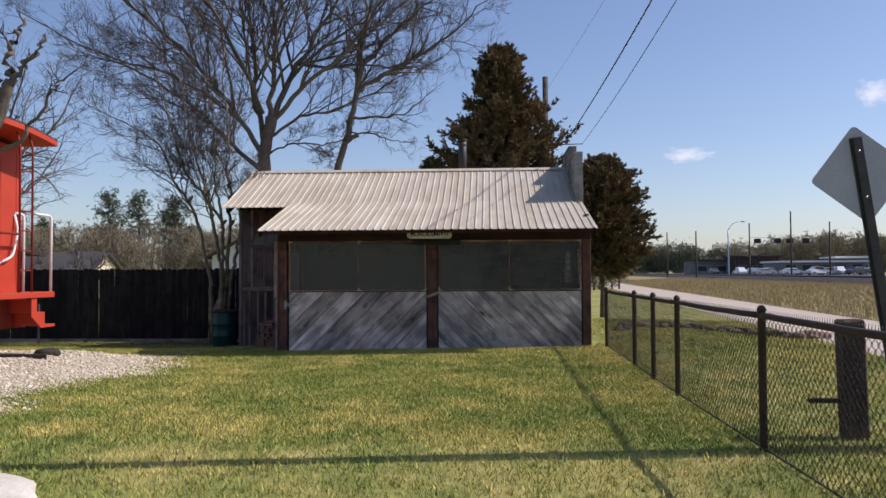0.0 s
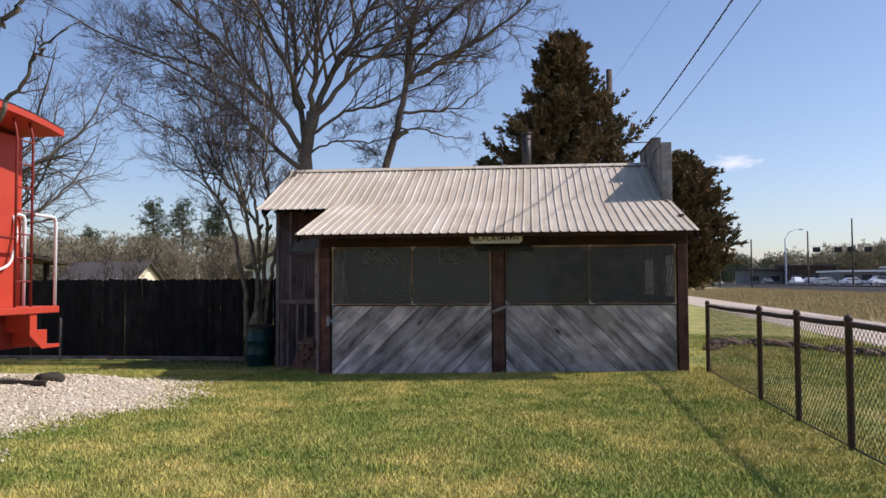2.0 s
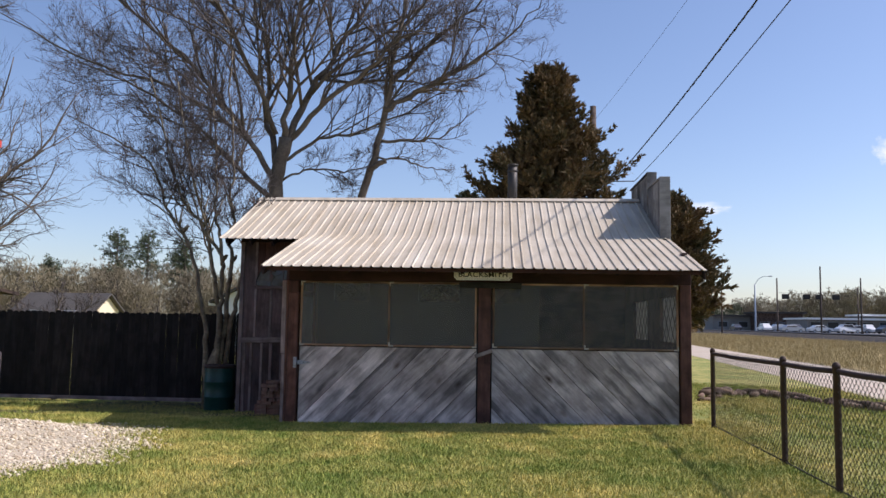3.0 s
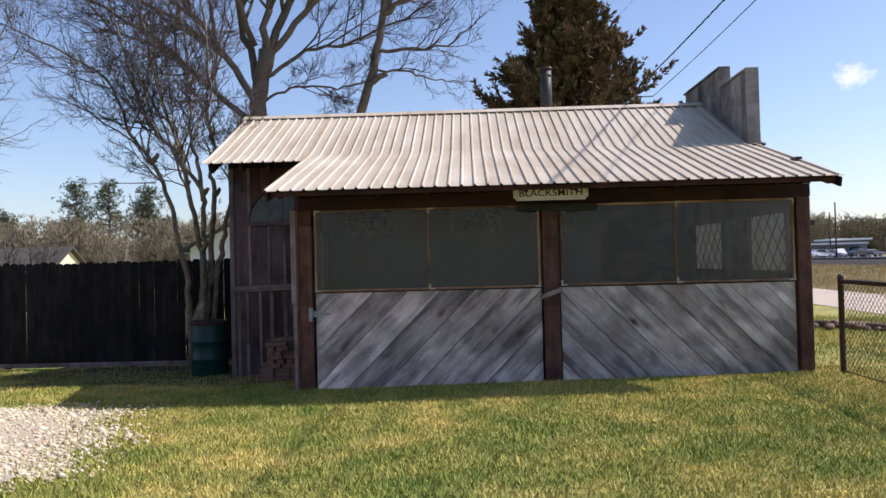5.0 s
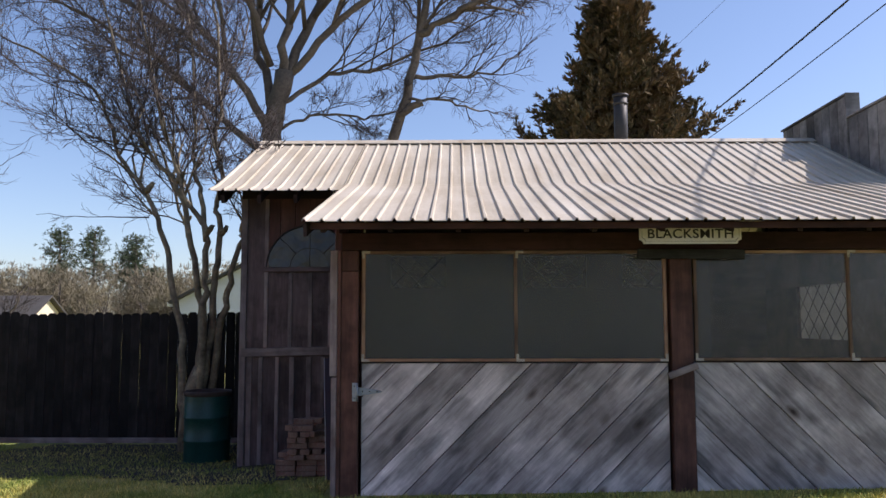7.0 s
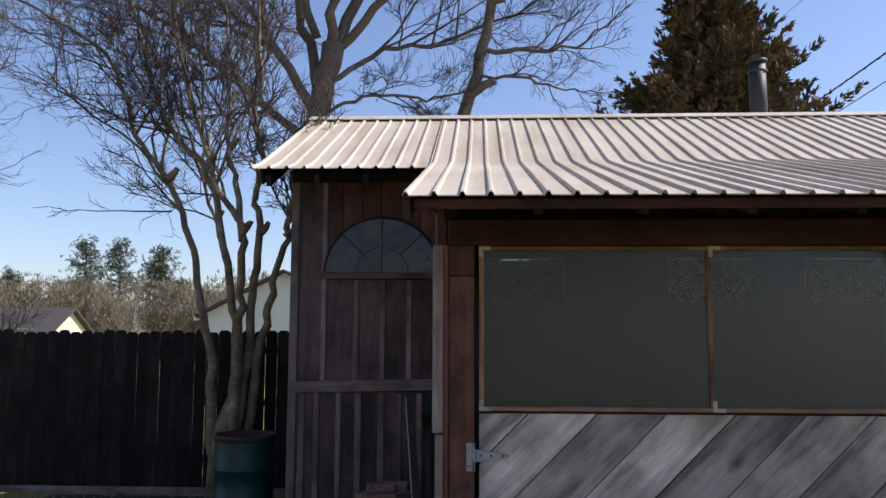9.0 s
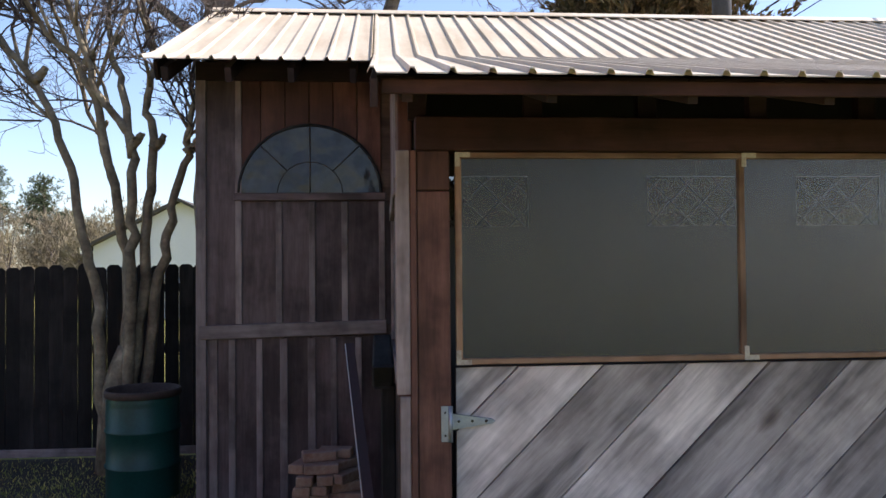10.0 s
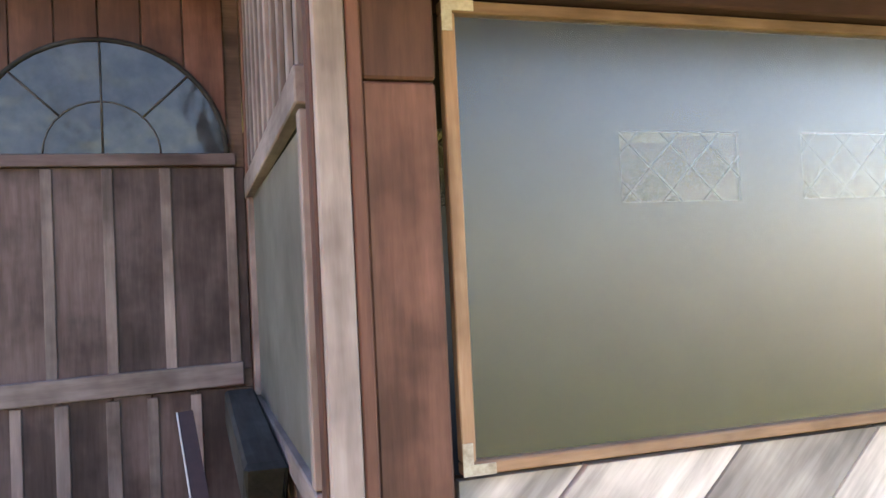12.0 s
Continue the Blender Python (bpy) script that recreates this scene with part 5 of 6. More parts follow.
class Tree:
    def __init__(self, seed, crook=0.03):
        self.r = random.Random(seed)
        self.crook = crook
        self.thick, self.thin = [], []

    def add(self, pts, r0, r1):
        n = len(pts) - 1
        for i in range(n):
            a, b = r0 + (r1 - r0) * i / n, r0 + (r1 - r0) * (i + 1) / n
            row = [*pts[i], *pts[i + 1], a, b]
            (self.thick if a > 0.016 else self.thin).append(row)

    def limb(self, ctrl, r0, r1, kids, length, depth, up=0.35, start=0.3, spread=0.75, flat=1.0):
        """A limb along control points, with side branches that branch again."""
        pts = curve_pts(ctrl, 5)
        j = 0.10 * r0 + (self.crook if r0 < 0.16 and kids else 0.0)
        pts = pts[:1] + [p + Vector((self.r.gauss(0, j), self.r.gauss(0, j), self.r.gauss(0, j * 0.6))) for p in pts[1:]]
        self.add(pts, r0, r1)
        n = len(pts)
        for k in range(kids):
            f = start + (1 - start) * (k + self.r.random()) / kids
            i = min(n - 2, int(f * (n - 1)))
            d = (pts[i + 1] - pts[i]).normalized()
            rad = r0 + (r1 - r0) * f
            self.twig(pts[i], d, length * (1.15 - 0.55 * f) * self.r.uniform(0.6, 1.2), rad * self.r.uniform(0.45, 0.7), depth, up, spread, flat)

    def twig(self, p, d, length, rad, depth, up, spread, flat):
        r = self.r
        side = Vector((r.gauss(0, 1), r.gauss(0, 1) * flat, r.gauss(0, 1)))
        side = (side - d * side.dot(d)).normalized()
        d = (d + side * spread * r.uniform(0.7, 1.3) + Vector((0, 0, up))).normalized()
        n = 4 if depth > 0 else 3
        pts = [p]
        for k in range(n):
            d = (d + Vector((r.gauss(0, 0.2), r.gauss(0, 0.2), r.gauss(0, 0.18) + up * 0.12))).normalized()
            pts.append(pts[-1] + d * (length / n))
        self.add(pts, max(rad, 0.0035), max(rad * 0.4, 0.0022))
        if depth > 0:
            m = r.randint(4, 6)
            for k in range(m):
                f = 0.2 + 0.8 * (k + r.random()) / m
                i = min(n - 1, int(f * n))
                q = pts[i].lerp(pts[i + 1], min(1, f * n - i))
                self.twig(q, (pts[i + 1] - pts[i]).normalized(), length * r.uniform(0.38, 0.62), max(rad * 0.5, 0.003), depth - 1, up, spread, flat)

    def build(self, name, label, category, at, bark):
        t = thing(name, label, category, at)
        inv = Vector(at)
        for nm, segs, sides, mat in (("trunk", self.thick, 7, bark), ("crown", self.thin, 3, M["twig"])):
            if segs:
                s = np.array(segs)
                s[:, 0:3] -= inv
                s[:, 3:6] -= inv
                part(nm, tube_mesh(nm, s, mat, sides), t, "fine bare twigs" if nm == "crown" else "")
        return t


# large bare tree behind the shed
big = Tree(7)
TB = (-5.6, 7.0, -0.3)
big.limb([TB, (-5.65, 7.0, 2.5), (-5.58, 7.0, 4.6), (-5.35, 7.0, 6.1)], 0.24, 0.17, 0, 0, 0)
for ctrl, r0, kids, ln in (
    ([(-5.45, 7.0, 5.4), (-4.9, 7.2, 7.2), (-4.1, 7.5, 8.6), (-3.2, 7.8, 10.6), (-2.8, 8.0, 12.6)], 0.15, 12, 2.9),
    ([(-5.4, 7.0, 5.9), (-5.2, 6.7, 7.6), (-4.9, 6.4, 9.6), (-5.0, 6.2, 12.2)], 0.13, 11, 2.7),
    ([(-5.5, 7.0, 5.2), (-5.9, 7.3, 6.8), (-6.1, 7.7, 8.5), (-6.7, 8.0, 10.5), (-6.9, 8.0, 12.5)], 0.13, 11, 2.7),
    ([(-5.55, 7.0, 4.9), (-6.4, 6.8, 6.2), (-7.6, 6.5, 7.8), (-9.2, 6.3, 9.2), (-11.0, 6.2, 10.4)], 0.12, 13, 2.7),
    ([(-5.6, 7.0, 4.5), (-6.6, 7.4, 5.3), (-8.0, 8.0, 6.6), (-10.0, 8.5, 7.9), (-12.2, 9.0, 8.9)], 0.11, 13, 2.5),
    ([(-5.3, 7.0, 6.0), (-4.2, 6.8, 7.0), (-3.0, 6.6, 8.0), (-1.8, 6.5, 9.4), (-0.8, 6.4, 11.0)], 0.11, 12, 2.5),
    ([(-5.4, 7.0, 5.5), (-4.6, 7.6, 6.2), (-3.6, 8.0, 6.5), (-2.4, 8.2, 7.1), (-1.2, 8.4, 7.9)], 0.07, 10, 1.7),
    ([(-5.6, 7.0, 6.2), (-6.2, 6.0, 8.0), (-7.2, 5.4, 9.8), (-8.4, 5.0, 11.6)], 0.10, 11, 2.6),
    ([(-6.4, 6.8, 6.2), (-8.2, 6.6, 7.3), (-10.4, 6.5, 8.0), (-12.9, 6.4, 9.3)], 0.07, 9, 2.0),
    ([(-7.6, 6.5, 7.8), (-9.4, 6.2, 9.4), (-11.6, 6.0, 11.0)], 0.06, 8, 2.0),
    ([(-5.4, 7.0, 5.0), (-4.7, 7.2, 5.35), (-3.9, 7.4, 5.3), (-3.1, 7.5, 5.5)], 0.045, 8, 1.0),
):
    big.limb(ctrl, r0 * 0.72, 0.014, int(kids * 1.7), ln * 1.1, 3, 0.22, 0.2, 0.75)
big.build("bare_tree", "large leafless tree with spreading grey limbs behind the shed", "tree", TB, M["bark_grey"])

# second trunk with a broken stub
st = Tree(21)
SB = (-3.9, 7.6, -0.3)
st.limb([SB, (-3.85, 7.6, 2.0), (-3.6, 7.5, 4.0), (-3.1, 7.4, 5.7), (-2.75, 7.3, 7.3), (-2.5, 7.2, 9.0), (-2.0, 7.2, 11.0)], 0.16, 0.03, 9, 2.4, 3, 0.25, 0.55, 0.8)
st.limb([(-3.22, 7.4, 5.35), (-2.98, 7.3, 5.5), (-2.78, 7.25, 5.56)], 0.085, 0.06, 0, 0, 0)
st.limb([(-2.85, 7.3, 6.9), (-2.0, 7.1, 7.3), (-1.0, 7.0, 7.8), (0.2, 6.9, 8.6), (1.2, 6.8, 9.6)], 0.075, 0.012, 12, 1.9, 3, 0.2, 0.2, 0.75)
st.limb([(-3.0, 7.4, 6.1), (-2.3, 7.5, 6.15), (-1.5, 7.6, 6.25), (-0.6, 7.6, 6.9)], 0.05, 0.01, 9, 1.3, 2, 0.2, 0.25, 0.7)
st.limb([(-2.7, 7.3, 7.6), (-1.8, 7.6, 8.7), (-0.6, 7.8, 9.8), (0.6, 8.0, 11.4)], 0.07, 0.012, 11, 2.0, 3, 0.25, 0.2, 0.75)
st.limb([(-3.1, 7.4, 5.65), (-2.4, 7.2, 5.6), (-1.7, 7.1, 5.35), (-1.1, 7.0, 5.3)], 0.032, 0.008, 10, 0.8, 2, 0.1, 0.2, 0.8)
st.build("bare_tree", "slender leaning leafless tree with a broken stub limb", "tree", SB, M["bark_grey"])

# many-stemmed tree at the corner of the shed
cm = Tree(33, 0.011)
CB = (-6.0, 3.95, -0.4)
for ctrl, r0, knob in (
    ([(-6.0, 3.95, -0.4), (-6.05, 3.95, 0.5), (-6.1, 3.95, 1.3), (-6.27, 3.95, 2.0), (-6.38, 3.95, 2.65), (-6.68, 3.95, 3.34), (-7.04, 3.9, 3.85), (-7.4, 3.8, 4.8), (-8.2, 3.7, 5.3), (-9.2, 3.6, 5.8)], 0.066, 5),
    ([(-5.9, 4.0, -0.4), (-5.82, 4.0, 1.2), (-5.89, 3.98, 2.0), (-6.07, 3.95, 2.89), (-6.24, 3.95, 3.48), (-6.56, 3.95, 3.8), (-6.9, 4.0, 4.46), (-7.5, 4.2, 6.2), (-8.0, 4.3, 7.8)], 0.064, 4),
    ([(-5.85, 3.85, -0.4), (-5.76, 3.88, 1.2), (-5.75, 3.9, 2.0), (-5.77, 3.9, 2.71), (-5.93, 3.9, 3.02), (-6.11, 3.9, 3.33), (-6.4, 3.8, 4.3), (-6.7, 3.7, 5.8), (-7.1, 3.5, 7.8)], 0.066, 3),
    ([(-5.77, 3.92, 2.6), (-5.85, 3.95, 3.2), (-5.97, 3.97, 3.7), (-6.0, 4.0, 4.2), (-6.1, 4.1, 5.4), (-6.4, 4.2, 7.2)], 0.045, 2),
    ([(-5.82, 3.95, -0.4), (-5.72, 3.95, 1.0), (-5.63, 3.95, 2.0), (-5.58, 3.95, 2.7), (-5.64, 3.98, 3.13), (-5.6, 4.0, 3.55), (-5.67, 4.0, 4.1), (-5.65, 4.0, 5.2), (-5.8, 4.0, 6.8), (-5.7, 4.1, 8.2)], 0.062, 3),
    ([(-5.75, 4.02, -0.4), (-5.57, 4.02, 1.3), (-5.44, 4.0, 2.0), (-5.28, 3.98, 2.66), (-5.22, 3.95, 3.05), (-5.2, 3.98, 3.5), (-5.05, 4.0, 4.1)], 0.064, 3),
    ([(-6.0, 4.1, -0.4), (-5.9, 4.15, 1.3), (-6.0, 4.2, 2.2), (-6.22, 4.3, 2.9), (-6.7, 4.4, 4.2), (-7.6, 4.6, 5.8), (-8.6, 4.8, 7.0)], 0.036, 3),
):
    cm.limb(ctrl, r0 * 0.95, 0.012, 16, 1.9 if ctrl[-1][0] < -6.0 else 1.05, 3, 0.22, 0.5, 0.85)
    k = Vector(ctrl[knob])
    cm.limb([k, k + Vector((0.07, -0.03, 0.05)), k + Vector((0.12, -0.05, 0.12))], r0 * 0.85, r0 * 0.5, 0, 0, 0)
cm.add([Vector((-5.93, 3.97, -0.4)), Vector((-5.92, 3.97, 0.4)), Vector((-5.86, 3.97, 0.62)), Vector((-5.82, 3.97, 0.8))], 0.19, 0.09)
cm.limb([(-6.6, 3.9, 2.95), (-7.3, 3.85, 2.95), (-8.2, 3.8, 3.0)], 0.012, 0.003, 3, 0.4, 1, 0.1)
cm.build("crape_myrtle", "many-stemmed leafless tree with pale knobbly stems by the fence", "tree", CB, M["bark_pale"])

# bare trees further along the yard
for seed, base, h, s in ((5, (-17.2, 9.0, -0.35), 10.5, 1.0), (9, (-13.6, 10.5, -0.35), 3.4, 0.5), (15, (-19.0, 12.0, -0.35), 9.5, 1.1)):
    t = Tree(seed)
    b = Vector(base)
    t.limb([b, b + Vector((0.1, 0, h * 0.2)), b + Vector((0.2, 0.1, h * 0.38))], 0.17 * s, 0.12 * s, 0, 0, 0)
    for k in range(7):
        a = k * 0.9 + seed
        d = Vector((math.cos(a), math.sin(a), 0))
        o = b + Vector((0.15, 0.05, h * ((0.36 if seed == 5 else 0.22) + 0.022 * k)))
        t.limb([o, o + d * h * 0.16 + Vector((0, 0, h * 0.12)), o + d * h * 0.32 + Vector((0, 0, h * 0.26)), o + d * h * 0.42 + Vector((0, 0, h * 0.46))], 0.085 * s, 0.012, 10, h * 0.22, 2, 0.15, 0.2, 0.85)
    t.build("bare_tree", "leafless spreading tree beyond the board fence", "tree", base, M["bark_grey"])
# bare limb reaching over the red railway car
nb_tree = Tree(41)
nb_tree.limb([(-5.9, -6.6, -0.1), (-5.75, -6.55, 1.4), (-5.5, -6.5, 2.6), (-5.17, -6.5, 3.58), (-5.02, -6.5, 3.92)], 0.11, 0.07, 0, 0, 0)
for ctrl, r0, kids in (([(-5.05, -6.5, 3.85), (-5.06, -6.5, 4.25), (-4.97, -6.5, 4.5), (-4.88, -6.5, 4.68)], 0.05, 3),
                       ([(-5.03, -6.5, 3.9), (-4.9, -6.5, 4.02), (-4.74, -6.5, 4.25), (-4.56, -6.5, 4.52)], 0.045, 3),
                       ([(-5.10, -6.5, 3.7), (-5.3, -6.45, 4.1), (-5.5, -6.4, 4.7)], 0.05, 4),
                       ([(-5.45, -6.5, 2.75), (-5.01, -6.4, 3.15), (-4.79, -6.4, 3.4), (-4.6, -6.4, 3.72), (-4.48, -6.4, 3.86), (-4.26, -6.4, 4.06)], 0.03, 5),
                       ([(-4.49, -6.4, 3.84), (-4.51, -6.4, 4.0), (-4.47, -6.4, 4.18)], 0.014, 2)):
    nb_tree.limb(ctrl, r0, r0 * 0.45, kids, 0.35, 1, 0.3, 0.3)
nb_tree.build("bare_tree", "leafless tree standing close beside the red caboose", "tree", (-5.9, -6.6, -0.1), M["bark_grey"])


def leaf_fans(points, sizes, rng, petals=5, heading=None, slim=0.2):
    """Small sprays of narrow leaves round each point, along a heading where one is given."""
    n = len(points)
    p = np.repeat(np.asarray(points, float), petals, 0)
    s = np.repeat(np.asarray(sizes, float), petals)[:, None]
    d = rng.normal(size=(n * petals, 3))
    d[:, 2] = d[:, 2] * 0.8 + 0.35
    if heading is not None:
        d = d * 0.42 + np.repeat(np.asarray(heading, float), petals, 0)
    d /= np.linalg.norm(d, axis=1, keepdims=True)
    w = np.cross(d, rng.normal(size=(n * petals, 3)))
    w /= np.linalg.norm(w, axis=1, keepdims=True) + 1e-9
    k = rng.uniform(0.6, 1.2, (n * petals, 1))
    c = p + d * s * k
    m = p + d * s * k * 0.5
    v = np.stack([p, m + w * s * slim, c, m - w * s * slim], 1).reshape(-1, 3)
    f = np.arange(len(p) * 4).reshape(-1, 4)
    return v, f


def cedar(base, height, radius, low, seed, label, mat="cedar", density=1.0, power=0.8):
    """An evergreen of many rising boughs, each a bundle of feathery plumes."""
    rng, rr = np.random.default_rng(seed), random.Random(seed)
    t = thing("cedar_tree", label, "tree", base)
    segs = path_segs([(0, 0, 0), (0.05, 0, height * 0.4), (0.0, 0.05, height * 0.75), (0.02, 0, height * 0.97)], 0.16 * height / 9, 0.015)
    pts, sizes, head = [], [], []
    n = int(125 * density)
    for k in range(n):
        f = (k + rr.random()) / n
        z = low + (height - low) * f ** 0.95
        taper = (1 - f) ** power * (0.88 + 0.12 * math.sin(11 * f + seed)) + 0.05
        a = k * 2.39996 + rr.uniform(-0.5, 0.5)
        ln = radius * taper * min(1.0, 0.55 + 2.2 * f) * rr.choice((0.7, 0.85, 0.95, 1.0, 1.12)) * rr.uniform(0.88, 1.08)
        o = Vector((0, 0, z))
        d = Vector((math.cos(a), math.sin(a), 0.22 + 0.6 * f + rr.uniform(-0.15, 0.2))).normalized()
        segs += path_segs([tuple(o), tuple(o + d * ln * 0.5 - Vector((0, 0, 0.05 * ln))), tuple(o + d * ln)], 0.03 * (1 - f) + 0.008, 0.004)
        plumes = int(6 + 13 * ln / radius)
        for q in range(plumes):
            g = 0.12 + 0.88 * (q + rr.random()) / plumes
            side = Vector((rr.gauss(0, 1), rr.gauss(0, 1), rr.gauss(0.45, 0.7)))
            e = (d + side * 0.62).normalized()
            pl = (0.38 * ln * (1.25 - 0.6 * g) + 0.16) * rr.uniform(0.7, 1.25)
            q0 = o + d * ln * g
            for m in range(int(9 + 16 * pl)):
                h = rr.random()
                c = q0 + e * pl * h + Vector((rr.gauss(0, 0.05), rr.gauss(0, 0.05), rr.gauss(0, 0.05))) * (1.3 - h)
                pts.append(tuple(c))
                head.append(tuple(e))
                sizes.append(rr.uniform(0.11, 0.22) * (1.15 - 0.4 * h))
    part("trunk", tube_mesh("trunk", segs, M["bark_grey"], 6), t)
    v, f = leaf_fans(pts, sizes, rng, 5, head, 0.13)
    part("crown", fast_mesh("crown", v, f, M[mat]), t, "rusty green scaly sprays")
    return t


cedar((1.55, 10.4, -0.2), 8.95, 3.0, 1.3, 3, "tall cedar with rusty winter foliage behind the shed", "cedar", 1.8, 0.72)
cedar((4.85, 10.6, -0.2), 5.15, 1.95, 1.5, 8, "shorter spreading cedar with rusty winter foliage", "cedar", 1.35, 0.5)
cedar((-0.9, 12.5, -0.2), 5.6, 1.6, 1.2, 14, "small dark green cedar behind the shed roof", "pine", 0.7)

# ---- the distance ----
def cloud_material():
    """A thin soft cloud: thicker in the middle, ragged at its rim."""
    k = Nodes("thin_white_cloud")
    tc = k.n("ShaderNodeTexCoord")
    ln = k.n("ShaderNodeVectorMath")
    ln.operation = "LENGTH"
    k.link(tc.outputs["Object"], ln.inputs[0])
    wisps = k.noise(tc.outputs["Object"], 2.2, 6.0, 0.6)
    edge = k.n("ShaderNodeMath")
    edge.operation = "MULTIPLY_ADD"
    edge.inputs[1].default_value = 1.6
    k.link(wisps, edge.inputs[0])
    neg = k.n("ShaderNodeMath")
    neg.operation = "MULTIPLY"
    neg.inputs[1].default_value = -1.0
    k.link(ln.outputs["Value"], neg.inputs[0])
    k.link(neg.outputs[0], edge.inputs[2])
    amount = k.n("ShaderNodeMapRange")
    amount.inputs["From Min"].default_value, amount.inputs["From Max"].default_value, amount.inputs["To Max"].default_value = 0.08, 0.75, 0.8
    k.link(edge.outputs[0], amount.inputs["Value"])
    clear, glow, m = k.n("ShaderNodeBsdfTransparent"), k.n("ShaderNodeEmission"), k.n("ShaderNodeMixShader")
    glow.inputs["Color"].default_value, glow.inputs["Strength"].default_value = (0.95, 0.97, 1.0, 1), 0.85
    k.link(amount.outputs[0], m.inputs[0])
    k.link(clear.outputs[0], m.inputs[1])
    k.link(glow.outputs[0], m.inputs[2])
    k.link(m.outputs[0], k.out.inputs["Surface"])
    return k.m


M["cloud"] = cloud_material()
for x, z, w, h in ((262, 156, 46, 15), (505, 235, 40, 26), (90, 172, 14, 10), (600, 150, 60, 14)):
    rim = [(math.cos(2 * math.pi * i / 32), 0.0, math.sin(2 * math.pi * i / 32)) for i in range(32)]
    c = part("cloud", mesh_from("cloud", rim, [tuple(range(32))], M["cloud"]), None, "", Matrix.Translation((x, 1050, z)) @ Matrix.Diagonal((w, 1, h, 1)))
    c.visible_shadow = False
    tagged(c, "small thin white cloud low in a blue sky", "cloud", kind="structure")



def far_pine(x, y, h, seed):
    rng, rr = np.random.default_rng(seed), random.Random(seed)
    t = thing("pine_tree", "tall dark pine with a ragged open crown", "tree", (x, y, level(x, y)), "pines on the skyline")
    segs = path_segs([(0, 0, -0.3), (0.1, 0, h * 0.5), (0.05, 0.1, h)], 0.24, 0.05)
    pts, sizes = [], []
    for k in range(40):
        f = 0.55 + 0.45 * (k + rr.random()) / 40
        a = rr.uniform(0, 6.28)
        ln = h * 0.26 * (1.2 - f) * rr.uniform(0.35, 1.4)
        c = Vector((math.cos(a) * ln, math.sin(a) * ln, h * f + ln * 0.15))
        segs += path_segs([(0.05, 0, h * f - 0.2), tuple(c)], 0.06, 0.02)
        for q in range(9):
            g = rr.uniform(0.45, 1.05)
            pts.append((c.x * g + rr.gauss(0, 0.4), c.y * g + rr.gauss(0, 0.4), c.z + rr.gauss(0, 0.28)))
            sizes.append(rr.uniform(0.25, 0.5))
    part("trunk", tube_mesh("trunk", segs, M["bark_grey"], 5), t)
    v, f = leaf_fans(pts, sizes, rng, 9, None, 0.09)
    part("crown", fast_mesh("crown", v, f, M["pine"]), t)


for k, (x, h) in enumerate(((-41.0, 9.7), (-43.4, 6.2), (-36.4, 9.4), (-33.5, 9.1), (-35.2, 7.9), (-30.5, 6.0), (-48.3, 7.0), (-27.0, 5.6))):
    far_pine(x, 70 + 3 * math.sin(k * 2.1), h * 1.12, 60 + k)


def woods(name, spots, label, seed, mats):
    """Far woods: one mass of fine sprays and stems reaching down to the undergrowth."""
    rng, rr = np.random.default_rng(seed), random.Random(seed)
    segs, pts, sizes = [], [], []
    for x, y, h in spots:
        z = level(x, y)
        segs += path_segs([(x, y, z - 0.2), (x + rr.uniform(-0.4, 0.4), y, z + h * 0.5), (x + rr.uniform(-0.8, 0.8), y, z + h * 0.92)], 0.11, 0.02)
        for k in range(30):
            a, f = rr.uniform(0, 6.28), rr.uniform(0.0, 0.82)
            w = h * 0.34 * (1 - abs(f - 0.4)) * rr.uniform(0.3, 1.1)
            q = (x + math.cos(a) * w, y + math.sin(a) * w, z + h * (f + 0.1))
            segs += path_segs([(x, y, z + h * f * 0.8), q], 0.03, 0.01)
            for m in range(14):
                pts.append((q[0] + rr.gauss(0, h * 0.07), q[1] + rr.gauss(0, h * 0.07), max(z, q[2] + rr.gauss(0, h * 0.06))))
                sizes.append(h * rr.uniform(0.04, 0.10))
    v, f = leaf_fans(pts, sizes, rng, 7, np.tile((0.0, 0.0, 0.55), (len(pts), 1)), 0.05)
    ob = part(name, fast_mesh(name, v, f, mats))
    tagged(ob, label, "woods", kind="stuff")
    part("stems", tube_mesh("stems", segs, M["twig"], 3), ob)


rw = random.Random(77)
woods("far_woods", [(-75 + 0.52 * k + rw.uniform(-1, 1), 58 + rw.uniform(-6, 16), rw.uniform(4.2, 7.6)) for k in range(170)], "brown leafless woods behind the houses", 5, M["far_wood"])
woods("far_woods", [(34 + 1.2 * k, 300 + rw.uniform(-12, 25), rw.uniform(8, 12.5) + 5.5 * smooth01((k - 40) / 60)) for k in range(130)], "grey-brown leafless tree line beyond the car park", 6, M["far_wood"])
woods("far_woods", [(25 + 1.35 * k, 285 + rw.uniform(-8, 8), rw.uniform(6, 12.5)) for k in range(44)], "dark evergreen tree line along the railway", 9, M["pine"])


